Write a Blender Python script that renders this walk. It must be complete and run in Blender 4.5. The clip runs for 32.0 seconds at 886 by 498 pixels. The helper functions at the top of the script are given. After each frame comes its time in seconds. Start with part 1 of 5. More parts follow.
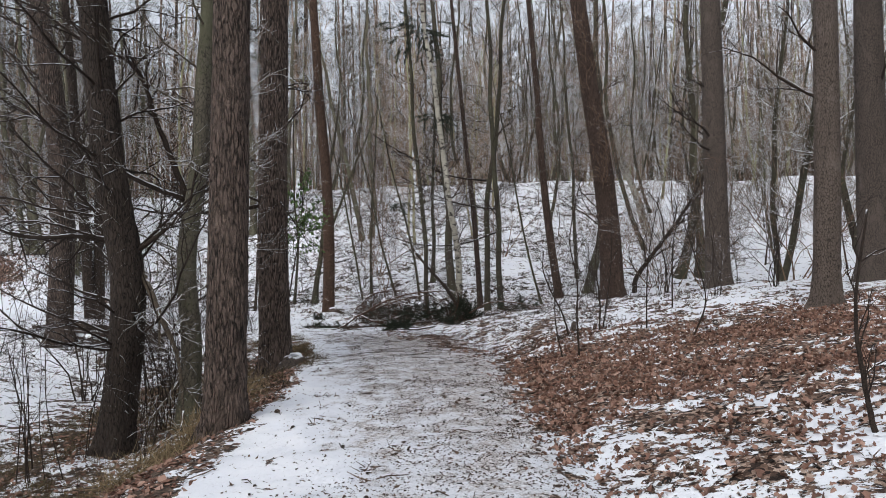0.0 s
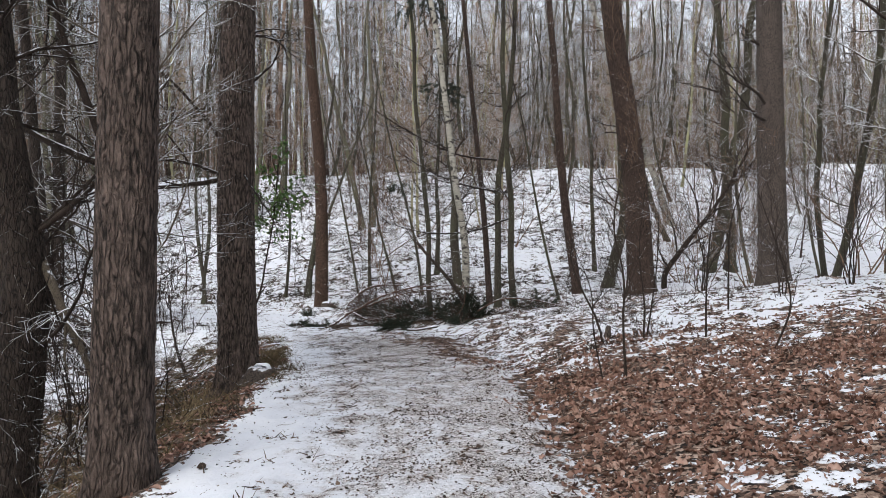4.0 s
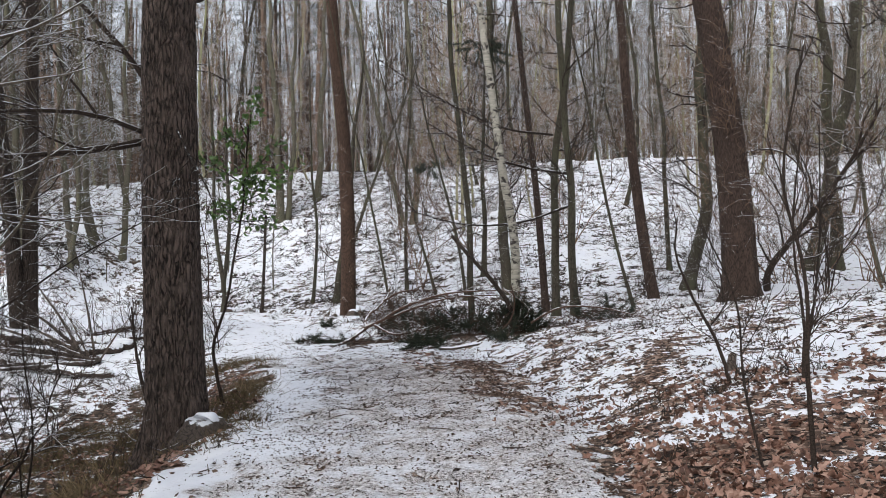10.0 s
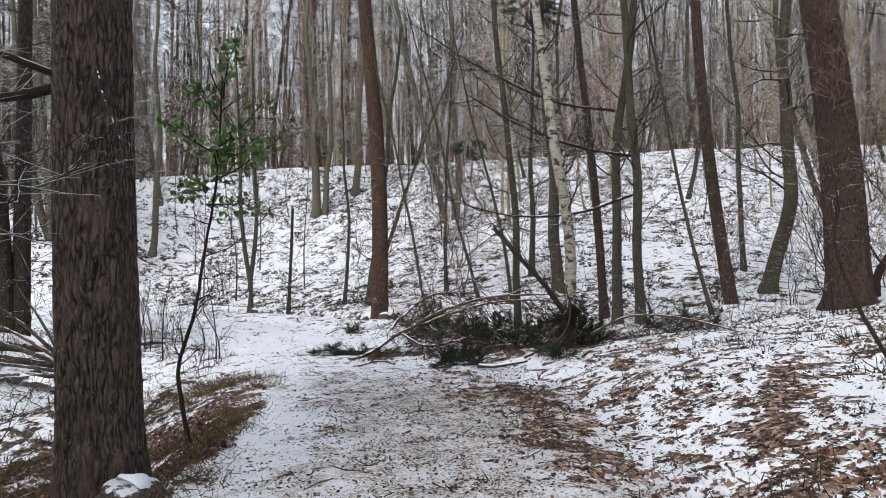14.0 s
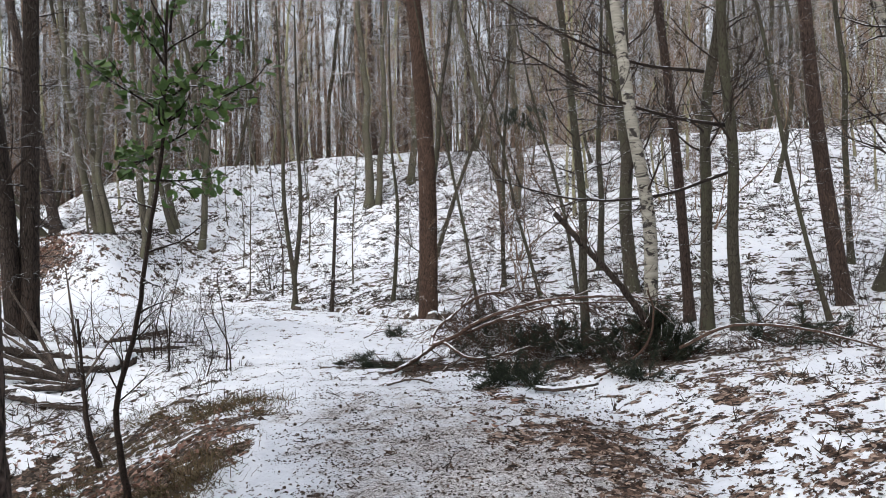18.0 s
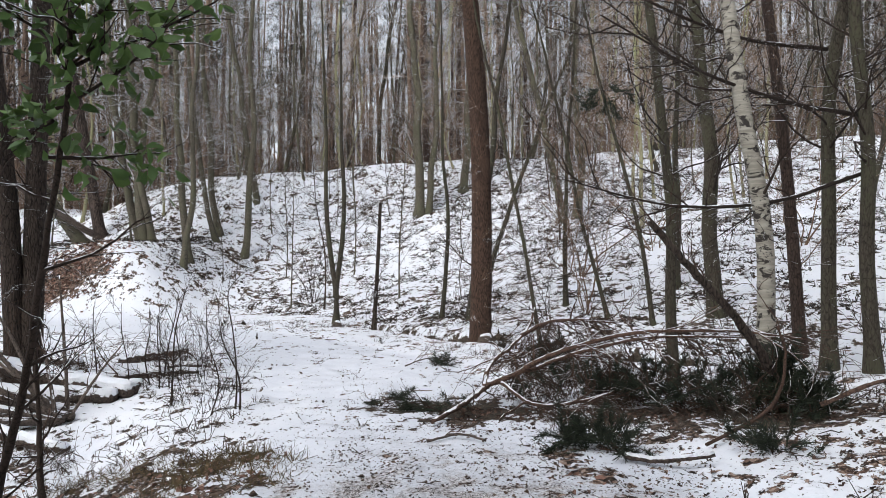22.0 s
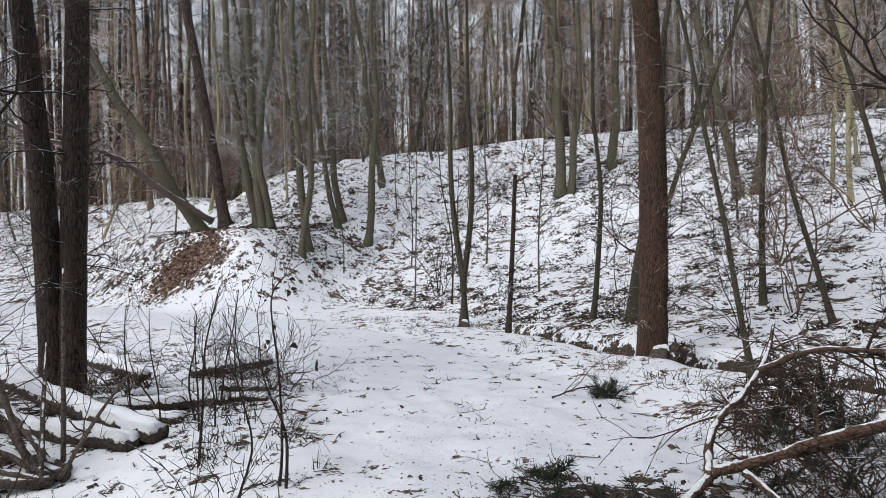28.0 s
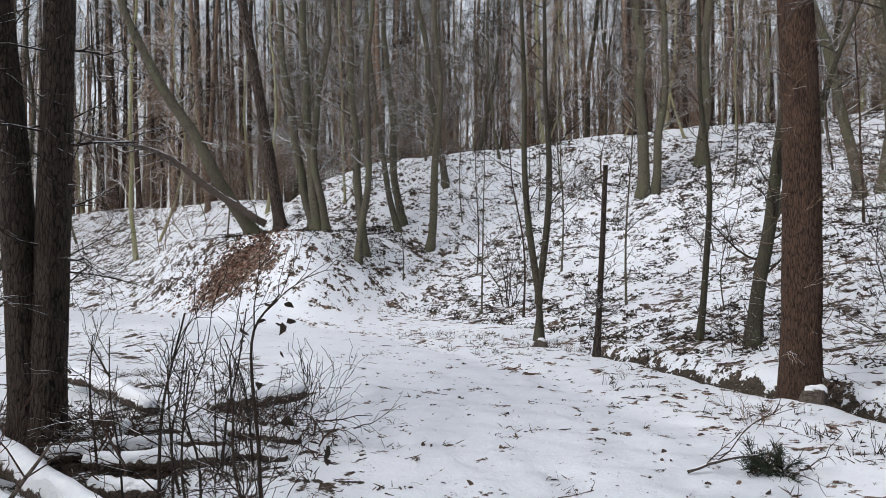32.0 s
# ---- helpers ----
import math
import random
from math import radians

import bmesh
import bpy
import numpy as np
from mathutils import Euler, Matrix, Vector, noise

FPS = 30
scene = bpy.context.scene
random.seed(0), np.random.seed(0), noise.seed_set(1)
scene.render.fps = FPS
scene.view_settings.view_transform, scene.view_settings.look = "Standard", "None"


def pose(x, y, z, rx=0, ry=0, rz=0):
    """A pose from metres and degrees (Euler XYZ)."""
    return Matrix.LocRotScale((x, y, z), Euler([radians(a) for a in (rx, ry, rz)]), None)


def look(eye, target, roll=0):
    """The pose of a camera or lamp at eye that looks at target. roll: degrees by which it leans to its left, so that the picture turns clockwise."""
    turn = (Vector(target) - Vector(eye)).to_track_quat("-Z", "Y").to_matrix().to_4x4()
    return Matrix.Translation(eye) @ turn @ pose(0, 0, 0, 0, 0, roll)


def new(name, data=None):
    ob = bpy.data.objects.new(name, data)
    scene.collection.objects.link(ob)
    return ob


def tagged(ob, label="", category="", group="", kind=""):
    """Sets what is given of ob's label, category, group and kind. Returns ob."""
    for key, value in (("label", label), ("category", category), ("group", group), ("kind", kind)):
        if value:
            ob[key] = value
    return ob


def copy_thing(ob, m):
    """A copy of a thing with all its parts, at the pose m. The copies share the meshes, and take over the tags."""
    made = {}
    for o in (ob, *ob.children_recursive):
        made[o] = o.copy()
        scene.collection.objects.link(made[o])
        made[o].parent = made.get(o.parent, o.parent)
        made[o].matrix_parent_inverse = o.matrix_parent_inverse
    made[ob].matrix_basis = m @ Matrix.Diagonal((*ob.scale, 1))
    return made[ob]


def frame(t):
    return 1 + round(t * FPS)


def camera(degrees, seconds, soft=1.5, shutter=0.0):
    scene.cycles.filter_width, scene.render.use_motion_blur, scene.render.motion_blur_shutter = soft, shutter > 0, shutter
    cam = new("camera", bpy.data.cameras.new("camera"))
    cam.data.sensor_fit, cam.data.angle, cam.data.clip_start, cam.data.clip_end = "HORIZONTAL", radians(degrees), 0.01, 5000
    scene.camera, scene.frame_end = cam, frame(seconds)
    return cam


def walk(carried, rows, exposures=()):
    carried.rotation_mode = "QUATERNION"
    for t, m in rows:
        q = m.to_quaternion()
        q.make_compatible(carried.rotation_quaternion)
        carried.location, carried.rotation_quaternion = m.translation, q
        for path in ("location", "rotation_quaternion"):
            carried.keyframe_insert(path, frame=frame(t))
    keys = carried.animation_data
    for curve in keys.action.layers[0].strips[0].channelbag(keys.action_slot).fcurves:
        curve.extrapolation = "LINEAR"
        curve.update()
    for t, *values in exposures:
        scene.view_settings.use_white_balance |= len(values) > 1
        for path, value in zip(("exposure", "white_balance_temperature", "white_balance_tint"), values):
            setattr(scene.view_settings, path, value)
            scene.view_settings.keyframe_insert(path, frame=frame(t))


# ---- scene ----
cam = camera(64.0, 32.0, 0.8)
PATH = [
    (0, (1.266, -3.553, 1.507), (1.162, -1.556, 1.564), -1.3),
    (0.5, (1.223, -3.2, 1.485), (1.117, -1.204, 1.545), -1.2),
    (1, (1.28, -2.886, 1.471), (1.169, -0.89, 1.531), -1.2),
    (1.5, (1.305, -2.601, 1.478), (1.203, -0.604, 1.542), -1.2),
    (2, (1.238, -2.276, 1.477), (1.134, -0.28, 1.536), -1.2),
    (2.5, (1.231, -1.994, 1.471), (1.117, 0.002, 1.522), -1.1),
    (3, (1.252, -1.678, 1.505), (1.139, 0.318, 1.548), -1.3),
    (3.5, (1.162, -1.346, 1.508), (1.047, 0.651, 1.539), -1.1),
    (5.5, (1.191, -0.267, 1.511), (1.048, 1.727, 1.548), -0.9),
    (6, (1.221, 0.062, 1.498), (1.064, 2.056, 1.532), -1.1),
    (6.5, (1.293, 0.283, 1.508), (1.113, 2.275, 1.545), -1.1),
    (7, (1.222, 0.641, 1.505), (1.034, 2.632, 1.541), -1.1),
    (7.5, (1.241, 0.965, 1.472), (1.047, 2.955, 1.509), -1.3),
    (8, (1.251, 1.276, 1.479), (1.031, 3.263, 1.518), -1.5),
    (8.5, (1.211, 1.572, 1.459), (0.978, 3.559, 1.491), -1.5),
    (9, (1.198, 1.846, 1.449), (0.955, 3.831, 1.484), -1.5),
    (9.5, (1.206, 2.156, 1.447), (0.953, 4.14, 1.491), -1.6),
    (10, (1.147, 2.427, 1.44), (0.876, 4.408, 1.48), -1.6),
    (10.5, (1.095, 2.696, 1.437), (0.812, 4.675, 1.477), -1.8),
    (11, (1.112, 2.99, 1.45), (0.792, 4.963, 1.487), -1.6),
    (11.5, (1.094, 3.246, 1.441), (0.744, 5.215, 1.478), -1.7),
    (12, (1.018, 3.497, 1.457), (0.655, 5.464, 1.493), -1.5),
    (12.5, (1.031, 3.756, 1.446), (0.659, 5.721, 1.483), -1.4),
    (13, (1.009, 4.029, 1.447), (0.624, 5.991, 1.488), -1.4),
    (13.5, (0.957, 4.297, 1.451), (0.562, 6.258, 1.488), -1.3),
    (14, (0.943, 4.583, 1.434), (0.543, 6.542, 1.472), -1.3),
    (14.5, (0.977, 4.837, 1.452), (0.54, 6.789, 1.492), -1.5),
    (16.5, (0.81, 5.853, 1.476), (0.346, 7.798, 1.498), -1.6),
    (17, (0.76, 6.09, 1.482), (0.29, 8.033, 1.503), -1.5),
    (17.5, (0.761, 6.339, 1.474), (0.229, 8.267, 1.487), -1.6),
    (18, (0.729, 6.558, 1.472), (0.153, 8.473, 1.489), -1.5),
    (18.5, (0.612, 6.766, 1.492), (0.029, 8.679, 1.509), -1.4),
    (19, (0.577, 6.967, 1.486), (-0.028, 8.873, 1.507), -1.3),
    (19.5, (0.578, 7.216, 1.51), (-0.083, 9.103, 1.537), -1.1),
    (20, (0.484, 7.412, 1.511), (-0.18, 9.298, 1.538), -1.1),
    (20.5, (0.39, 7.605, 1.525), (-0.283, 9.488, 1.562), -0.8),
    (21, (0.366, 7.868, 1.53), (-0.327, 9.744, 1.574), -0.7),
    (21.5, (0.283, 8.107, 1.511), (-0.424, 9.977, 1.562), -0.6),
    (22, (0.14, 8.295, 1.538), (-0.574, 10.163, 1.589), -0.6),
    (22.5, (0.088, 8.518, 1.528), (-0.643, 10.379, 1.573), -0.7),
    (23, (0.023, 8.828, 1.551), (-0.748, 10.673, 1.592), -1.1),
    (23.5, (-0.175, 9.147, 1.523), (-0.954, 10.989, 1.556), -0.9),
    (24, (-0.306, 9.451, 1.504), (-1.107, 11.284, 1.542), -0.6),
    (24.5, (-0.398, 9.765, 1.495), (-1.299, 11.549, 1.544), -0.2),
    (25, (-0.536, 9.998, 1.473), (-1.482, 11.76, 1.525), -0.1),
    (25.5, (-0.65, 10.216, 1.497), (-1.607, 11.971, 1.552), -0.6),
    (26, (-0.715, 10.409, 1.511), (-1.727, 12.134, 1.563), -0.8),
    (26.5, (-0.823, 10.584, 1.521), (-1.867, 12.289, 1.564), -1.1),
    (28.5, (-1.472, 11.512, 1.556), (-2.531, 13.209, 1.575), -0.9),
    (29, (-1.606, 11.641, 1.595), (-2.669, 13.335, 1.611), -0.9),
    (29.5, (-1.723, 11.886, 1.627), (-2.824, 13.556, 1.643), -1.0),
    (30, (-1.897, 12.097, 1.608), (-3.016, 13.755, 1.627), -0.9),
    (30.5, (-2.076, 12.332, 1.626), (-3.204, 13.984, 1.647), -0.6),
    (31, (-2.22, 12.645, 1.592), (-3.367, 14.283, 1.618), -0.4),
    (31.5, (-2.391, 12.842, 1.586), (-3.586, 14.445, 1.621), -0.3),
    (32, (-2.623, 13.11, 1.565), (-3.828, 14.706, 1.604), -0.5),
]
walk(cam, [(t, look(eye, target, roll)) for t, eye, target, roll in PATH],
     exposures=((0.0, 0.55), (6.0, 0.80), (9.0, 0.80), (12.0, 0.78), (16.5, 0.86), (21.0, 0.83), (27.0, 0.60), (32.0, 0.54)))


# ---------------------------------------------------------------- overcast winter daylight
world = bpy.data.worlds.new("overcast_sky")
world.use_nodes = True
scene.world = world
wt = world.node_tree
sky = wt.nodes.new("ShaderNodeTexSky")
sky.sky_type, sky.sun_disc = "NISHITA", False
sky.sun_elevation, sky.sun_rotation = radians(38), radians(200)
sky.air_density, sky.dust_density, sky.ozone_density, sky.altitude = 1.0, 2.0, 1.0, 200
pale = wt.nodes.new("ShaderNodeHueSaturation")
pale.inputs["Saturation"].default_value = 0.30
wt.links.new(sky.outputs["Color"], pale.inputs["Color"])
wt.links.new(pale.outputs["Color"], wt.nodes["Background"].inputs["Color"])
wt.nodes["Background"].inputs["Strength"].default_value = 0.15

sun = new("sun", bpy.data.lights.new("sun", "SUN"))
sun.data.energy, sun.data.angle, sun.data.color = 0.7, radians(30), (1.0, 0.99, 0.97)
sun.matrix_world = look((0, 0, 30), (math.sin(radians(200)) * -18, math.cos(radians(200)) * -18, 6))

# ---------------------------------------------------------------- materials
class Nodes:
    """A material under construction."""

    def __init__(self, name, rough=0.9):
        self.mat = bpy.data.materials.new(name)
        self.mat.use_nodes = True
        self.tree = self.mat.node_tree
        self.bsdf = self.tree.nodes["Principled BSDF"]
        self.bsdf.inputs["Roughness"].default_value = rough
        self.bsdf.inputs["Specular IOR Level"].default_value = 0.25

    def put(self, socket, value):
        if isinstance(value, bpy.types.NodeSocket):
            self.tree.links.new(value, socket)
        elif isinstance(value, (tuple, list)) and len(value) == 3 and socket.type == "RGBA":
            socket.default_value = (*value, 1)
        else:
            socket.default_value = value

    def make(self, kind, out=0, **given):
        node = self.tree.nodes.new(kind)
        for key, value in given.items():
            self.put(node.inputs[int(key[1:])] if key[0] == "i" and key[1:].isdigit() else node.inputs[key], value)
        return node.outputs[out]

    def coords(self, sx=1, sy=1, sz=1, kind="Object"):
        node = self.tree.nodes.new("ShaderNodeTexCoord")
        return self.make("ShaderNodeMapping", Vector=node.outputs[kind], Scale=(sx, sy, sz))

    def noise(self, where, scale, detail=4, rough=0.6, warp=0.0):
        return self.make("ShaderNodeTexNoise", Vector=where, Scale=scale, Detail=detail, Roughness=rough, Distortion=warp)

    def math(self, kind, a, b=0.0, c=0.0):
        node = self.tree.nodes.new("ShaderNodeMath")
        node.operation = kind
        for socket, value in zip(node.inputs, (a, b, c)):
            self.put(socket, value)
        return node.outputs[0]

    def span(self, value, a, b, c=0.0, d=1.0):
        node = self.tree.nodes.new("ShaderNodeMapRange")
        node.interpolation_type = "SMOOTHSTEP"
        for n, v in enumerate((value, a, b, c, d)):
            self.put(node.inputs[n], v)
        return node.outputs[0]

    def mix(self, share, a, b):
        node = self.tree.nodes.new("ShaderNodeMix")
        node.data_type = "RGBA"
        self.put(node.inputs[0], share), self.put(node.inputs[6], a), self.put(node.inputs[7], b)
        return node.outputs[2]

    def ramp(self, value, *stops):
        node = self.tree.nodes.new("ShaderNodeValToRGB")
        self.put(node.inputs[0], value)
        marks = node.color_ramp.elements
        while len(marks) < len(stops):
            marks.new(0.5)
        for mark, (place, colour) in zip(marks, stops):
            mark.position, mark.color = place, (*colour, 1)
        return node.outputs[0]

    def info(self, kind, name):
        return self.tree.nodes.new(kind).outputs[name]

    def layer(self, name):
        node = self.tree.nodes.new("ShaderNodeAttribute")
        node.attribute_name = name
        return node.outputs["Fac"]

    def upward(self):
        return self.make("ShaderNodeSeparateXYZ", 2, Vector=self.info("ShaderNodeNewGeometry", "Normal"))

    def done(self, colour, height=None, strength=0.5, distance=0.02, rough=None):
        self.put(self.bsdf.inputs["Base Color"], colour)
        if rough is not None:
            self.put(self.bsdf.inputs["Roughness"], rough)
        if height is not None:
            self.put(self.bsdf.inputs["Normal"], self.make("ShaderNodeBump", Strength=strength, Distance=distance, Height=height))
        return self.mat


SNOW = (0.86, 0.88, 0.92)


def bark(name, light, dark, moss=None, furrow=(9, 9, 1.6), deep=0.02, snow=0.0, sharp=True, gap=0.16, rub=0.55, fray=0.8):
    """Bark with upright furrows, blotches and, if wanted, moss low down in patches and snow on what faces up."""
    n = Nodes(name, 0.92)
    where = n.coords(*furrow)
    wob = n.noise(n.coords(3, 3, 3), 1.0, 3)
    fret = n.make("ShaderNodeMapping", Vector=n.make("ShaderNodeTexNoise", 1, Vector=n.coords(11, 11, 5), Scale=1.0, Detail=3.0), Scale=(fray, fray, fray * 0.7))
    shifted = n.make("ShaderNodeVectorMath", i0=n.make("ShaderNodeVectorMath", i0=where, i1=wob), i1=fret)
    node = n.tree.nodes.new("ShaderNodeTexVoronoi")
    node.feature = "DISTANCE_TO_EDGE" if sharp else "F1"
    n.put(node.inputs["Vector"], shifted), n.put(node.inputs["Scale"], 1.6)
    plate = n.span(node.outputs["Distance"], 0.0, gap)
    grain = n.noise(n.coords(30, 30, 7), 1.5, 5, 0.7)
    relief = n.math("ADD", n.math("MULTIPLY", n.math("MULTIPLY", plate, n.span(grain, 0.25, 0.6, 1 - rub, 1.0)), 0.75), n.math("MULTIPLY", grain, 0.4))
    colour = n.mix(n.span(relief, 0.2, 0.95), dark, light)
    flake = n.noise(n.coords(furrow[0] * 2, furrow[1] * 2, furrow[2] * 2), 1.2, 3)
    colour = n.mix(n.span(flake, 0.35, 0.7, 0.0, 0.5), colour, tuple(c * 1.5 for c in light))
    blotch = n.noise(n.coords(1.1, 1.1, 0.5), 1.3, 3)
    colour = n.mix(n.span(blotch, 0.45, 0.75, 0, 0.45), colour, tuple(c * 0.55 for c in light))
    weather = n.noise(n.coords(2.2, 2.2, 0.9), 1.7, 4, 0.65)
    colour = n.mix(n.span(weather, 0.52, 0.7, 0, 0.35), colour, tuple(c * 1.7 + 0.01 for c in light))
    tone = n.span(n.info("ShaderNodeObjectInfo", "Random"), 0, 1, 0.0, 0.3)
    colour = n.mix(tone, colour, tuple(c * 0.7 + 0.01 for c in dark))
    if moss:
        patch = n.math("MULTIPLY", n.noise(n.coords(2.0, 2.0, 0.8), 1.2, 5), n.span(grain, 0.2, 0.7, 0.6, 1.0))
        colour = n.mix(n.span(patch, 0.36, 0.55, 0, 0.8), colour, moss)
    if snow:
        lain = n.math("ADD", n.upward(), n.span(n.noise(n.coords(6, 6, 6), 1.5, 3), 0.3, 0.7, -0.22, 0.22))
        colour = n.mix(n.span(lain, snow, snow + 0.15), colour, SNOW)
    return n.done(colour, relief, 0.9, deep)


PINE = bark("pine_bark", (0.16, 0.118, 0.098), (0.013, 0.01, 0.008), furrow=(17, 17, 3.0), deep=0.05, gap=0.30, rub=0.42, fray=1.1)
REDPINE = bark("young_pine_bark", (0.098, 0.058, 0.04), (0.014, 0.009, 0.007), furrow=(26, 26, 5), deep=0.012)
LARCH = bark("larch_bark", (0.085, 0.056, 0.043), (0.018, 0.012, 0.01), furrow=(18, 18, 5), deep=0.02)
OAK = bark("dark_furrowed_bark", (0.066, 0.049, 0.039), (0.009, 0.007, 0.006), furrow=(18, 18, 4), deep=0.02)
ALDER = bark("dark_smooth_bark", (0.07, 0.06, 0.044), (0.022, 0.018, 0.014), furrow=(18, 18, 6), deep=0.006, moss=(0.070, 0.069, 0.043))
BEECH = bark("grey_green_bark", (0.125, 0.11, 0.083), (0.042, 0.037, 0.028), moss=(0.105, 0.104, 0.066), furrow=(12, 12, 7), deep=0.004)
# olive-green bark of trees further off, paled to stand in for haze
FARGREY = bark("hazed_olive_bark", (0.34, 0.31, 0.2), (0.17, 0.155, 0.1), moss=(0.27, 0.28, 0.14), furrow=(12, 12, 7), deep=0.004)
# orange-brown pine bark, with distance haze lightened into the colour
FARPINE = bark("hazed_orange_pine_bark", (0.23, 0.16, 0.12), (0.085, 0.06, 0.046), furrow=(16, 16, 5), deep=0.01)
SPRUCE = bark("scaly_grey_bark", (0.125, 0.1, 0.085), (0.026, 0.02, 0.017), furrow=(24, 24, 11), deep=0.012)
TWIG = bark("twig_bark", (0.04, 0.028, 0.022), (0.012, 0.009, 0.007), furrow=(30, 30, 30), deep=0.002, snow=0.76)
REDTWIG = bark("reddish_twig_bark", (0.2, 0.13, 0.088), (0.08, 0.052, 0.035), furrow=(30, 30, 30), deep=0.002, snow=0.7)
GREYTWIG = bark("grey_twig_bark", (0.125, 0.102, 0.076), (0.05, 0.041, 0.031), furrow=(30, 30, 30), deep=0.002, snow=0.4)
# brown twigs made paler to imitate the haze they are seen through
FARTWIG = bark("hazed_brown_twig_bark", (0.32, 0.225, 0.155), (0.16, 0.11, 0.075), furrow=(30, 30, 30), deep=0.002, snow=0.45)
BARETWIG = bark("dry_twig_bark", (0.075, 0.045, 0.032), (0.02, 0.013, 0.01), furrow=(30, 30, 30), deep=0.002)
DEAD = bark("dead_wood", (0.12, 0.095, 0.08), (0.03, 0.024, 0.02), furrow=(14, 14, 14), deep=0.01, snow=0.74)
LOGWOOD = bark("rotten_log", (0.10, 0.075, 0.06), (0.025, 0.019, 0.016), furrow=(14, 14, 14), deep=0.015, snow=0.2)
LIMB = bark("torn_pine_limb_bark", (0.125, 0.075, 0.054), (0.035, 0.022, 0.017), furrow=(16, 16, 16), deep=0.01, snow=0.68)


def birch_bark():
    n = Nodes("birch_bark", 0.75)
    band = n.noise(n.coords(3, 3, 26), 1.0, 4, 0.7)
    scar = n.noise(n.coords(5, 5, 9), 1.0, 4, 0.75, 0.6)
    colour = n.mix(n.span(band, 0.3, 0.75), (0.40, 0.375, 0.32), (0.21, 0.195, 0.16))
    mark = n.span(scar, 0.51, 0.58)
    colour = n.mix(mark, colour, (0.035, 0.03, 0.027))
    lain = n.math("ADD", n.upward(), n.span(band, 0.3, 0.7, -0.2, 0.2))
    colour = n.mix(n.span(lain, 0.5, 0.65), colour, SNOW)
    return n.done(colour, n.math("SUBTRACT", band, mark), 0.4, 0.008)


BIRCH = birch_bark()


def ground_cover():
    """Snow over leaf litter and trodden ground; the layers say how much of each lies where."""
    n = Nodes("snowy_forest_ground", 0.85)
    flat = n.coords(1, 1, 1)
    litter, track, soil = n.layer("litter"), n.layer("track"), n.layer("soil")
    fine, mid, broad = n.noise(flat, 34, 3, 0.65), n.noise(flat, 8, 5, 0.68, 0.4), n.noise(flat, 1.6, 4)
    speck = n.noise(flat, 85, 2, 0.7)
    # what lies under the snow
    cells = n.make("ShaderNodeTexVoronoi", 1, Vector=n.make("ShaderNodeVectorMath", i0=flat, i1=n.make("ShaderNodeMapping", Vector=n.make("ShaderNodeTexNoise", 1, Vector=flat, Scale=14.0), Scale=(0.09, 0.09, 0.09))), Scale=27.0)
    pieces = n.math("ADD", n.math("MULTIPLY", n.make("ShaderNodeSeparateXYZ", 0, Vector=cells), 0.6), n.math("MULTIPLY", n.noise(flat, 60, 3, 0.75), 0.4))
    leaf = n.ramp(pieces, (0.26, (0.012, 0.009, 0.008)), (0.44, (0.07, 0.044, 0.033)), (0.6, (0.17, 0.108, 0.08)), (0.78, (0.42, 0.32, 0.26)))
    earth = n.mix(n.span(fine, 0.3, 0.7), (0.02, 0.017, 0.014), (0.075, 0.06, 0.045))
    under = n.mix(soil, leaf, earth)
    # trodden, dirty snow on the track
    grit = n.noise(flat, 130, 3, 0.75)
    worn = n.mix(n.span(fine, 0.3, 0.7), (0.38, 0.35, 0.335), (0.74, 0.725, 0.735))
    crumbs = n.math("ADD", n.math("MULTIPLY", grit, 0.5), n.math("ADD", n.math("MULTIPLY", speck, 0.3), n.math("MULTIPLY", fine, 0.2)))
    worn = n.mix(n.span(crumbs, 0.485, 0.43), worn, (0.08, 0.062, 0.052))
    clods = n.noise(flat, 46, 3, 0.7, 0.8)
    worn = n.mix(n.span(n.math("ADD", clods, n.math("MULTIPLY", n.math("SUBTRACT", broad, 0.5), 0.25)), 0.52, 0.60, 0.0, 0.85), worn, (0.062, 0.046, 0.038))
    white = n.mix(n.span(broad, 0.3, 0.7), SNOW, (0.80, 0.83, 0.89))
    white = n.mix(n.math("MULTIPLY", n.span(track, 0.0, 0.10), n.span(mid, 0.25, 0.6, 0.35, 1.0)), white, (0.72, 0.75, 0.81))
    white = n.mix(n.span(n.noise(flat, 22, 3, 0.7, 0.5), 0.60, 0.68, 0.0, 0.5), white, (0.60, 0.61, 0.64))
    patchy = n.noise(flat, 3.4, 4, 0.6, 0.3)
    lies = n.math("ADD", n.math("MULTIPLY", mid, 0.5), n.math("ADD", n.math("MULTIPLY", fine, 0.1), n.math("MULTIPLY", patchy, 0.4)))
    lies = n.math("ADD", lies, n.math("MULTIPLY", n.math("SUBTRACT", broad, 0.5), 0.35))
    lies = n.span(lies, 0.33, 0.67)
    tramp = n.math("MULTIPLY", n.math("MULTIPLY", track, n.span(lies, 0.0, 0.6, 1.0, 0.55)), n.span(patchy, 0.36, 0.62, 1.0, 0.55))
    top = n.mix(n.span(tramp, 0.06, 0.42), white, worn)
    cover = n.span(n.math("SUBTRACT", lies, litter), -0.035, 0.035)
    colour = n.mix(cover, under, top)
    height = n.math("ADD", n.math("MULTIPLY", cover, 0.6), n.math("ADD", n.math("MULTIPLY", mid, 0.5), n.math("MULTIPLY", fine, 0.35)))
    return n.done(colour, height, 0.8, 0.03, n.span(cover, 0, 1, 0.95, 0.6))


GROUND = ground_cover()


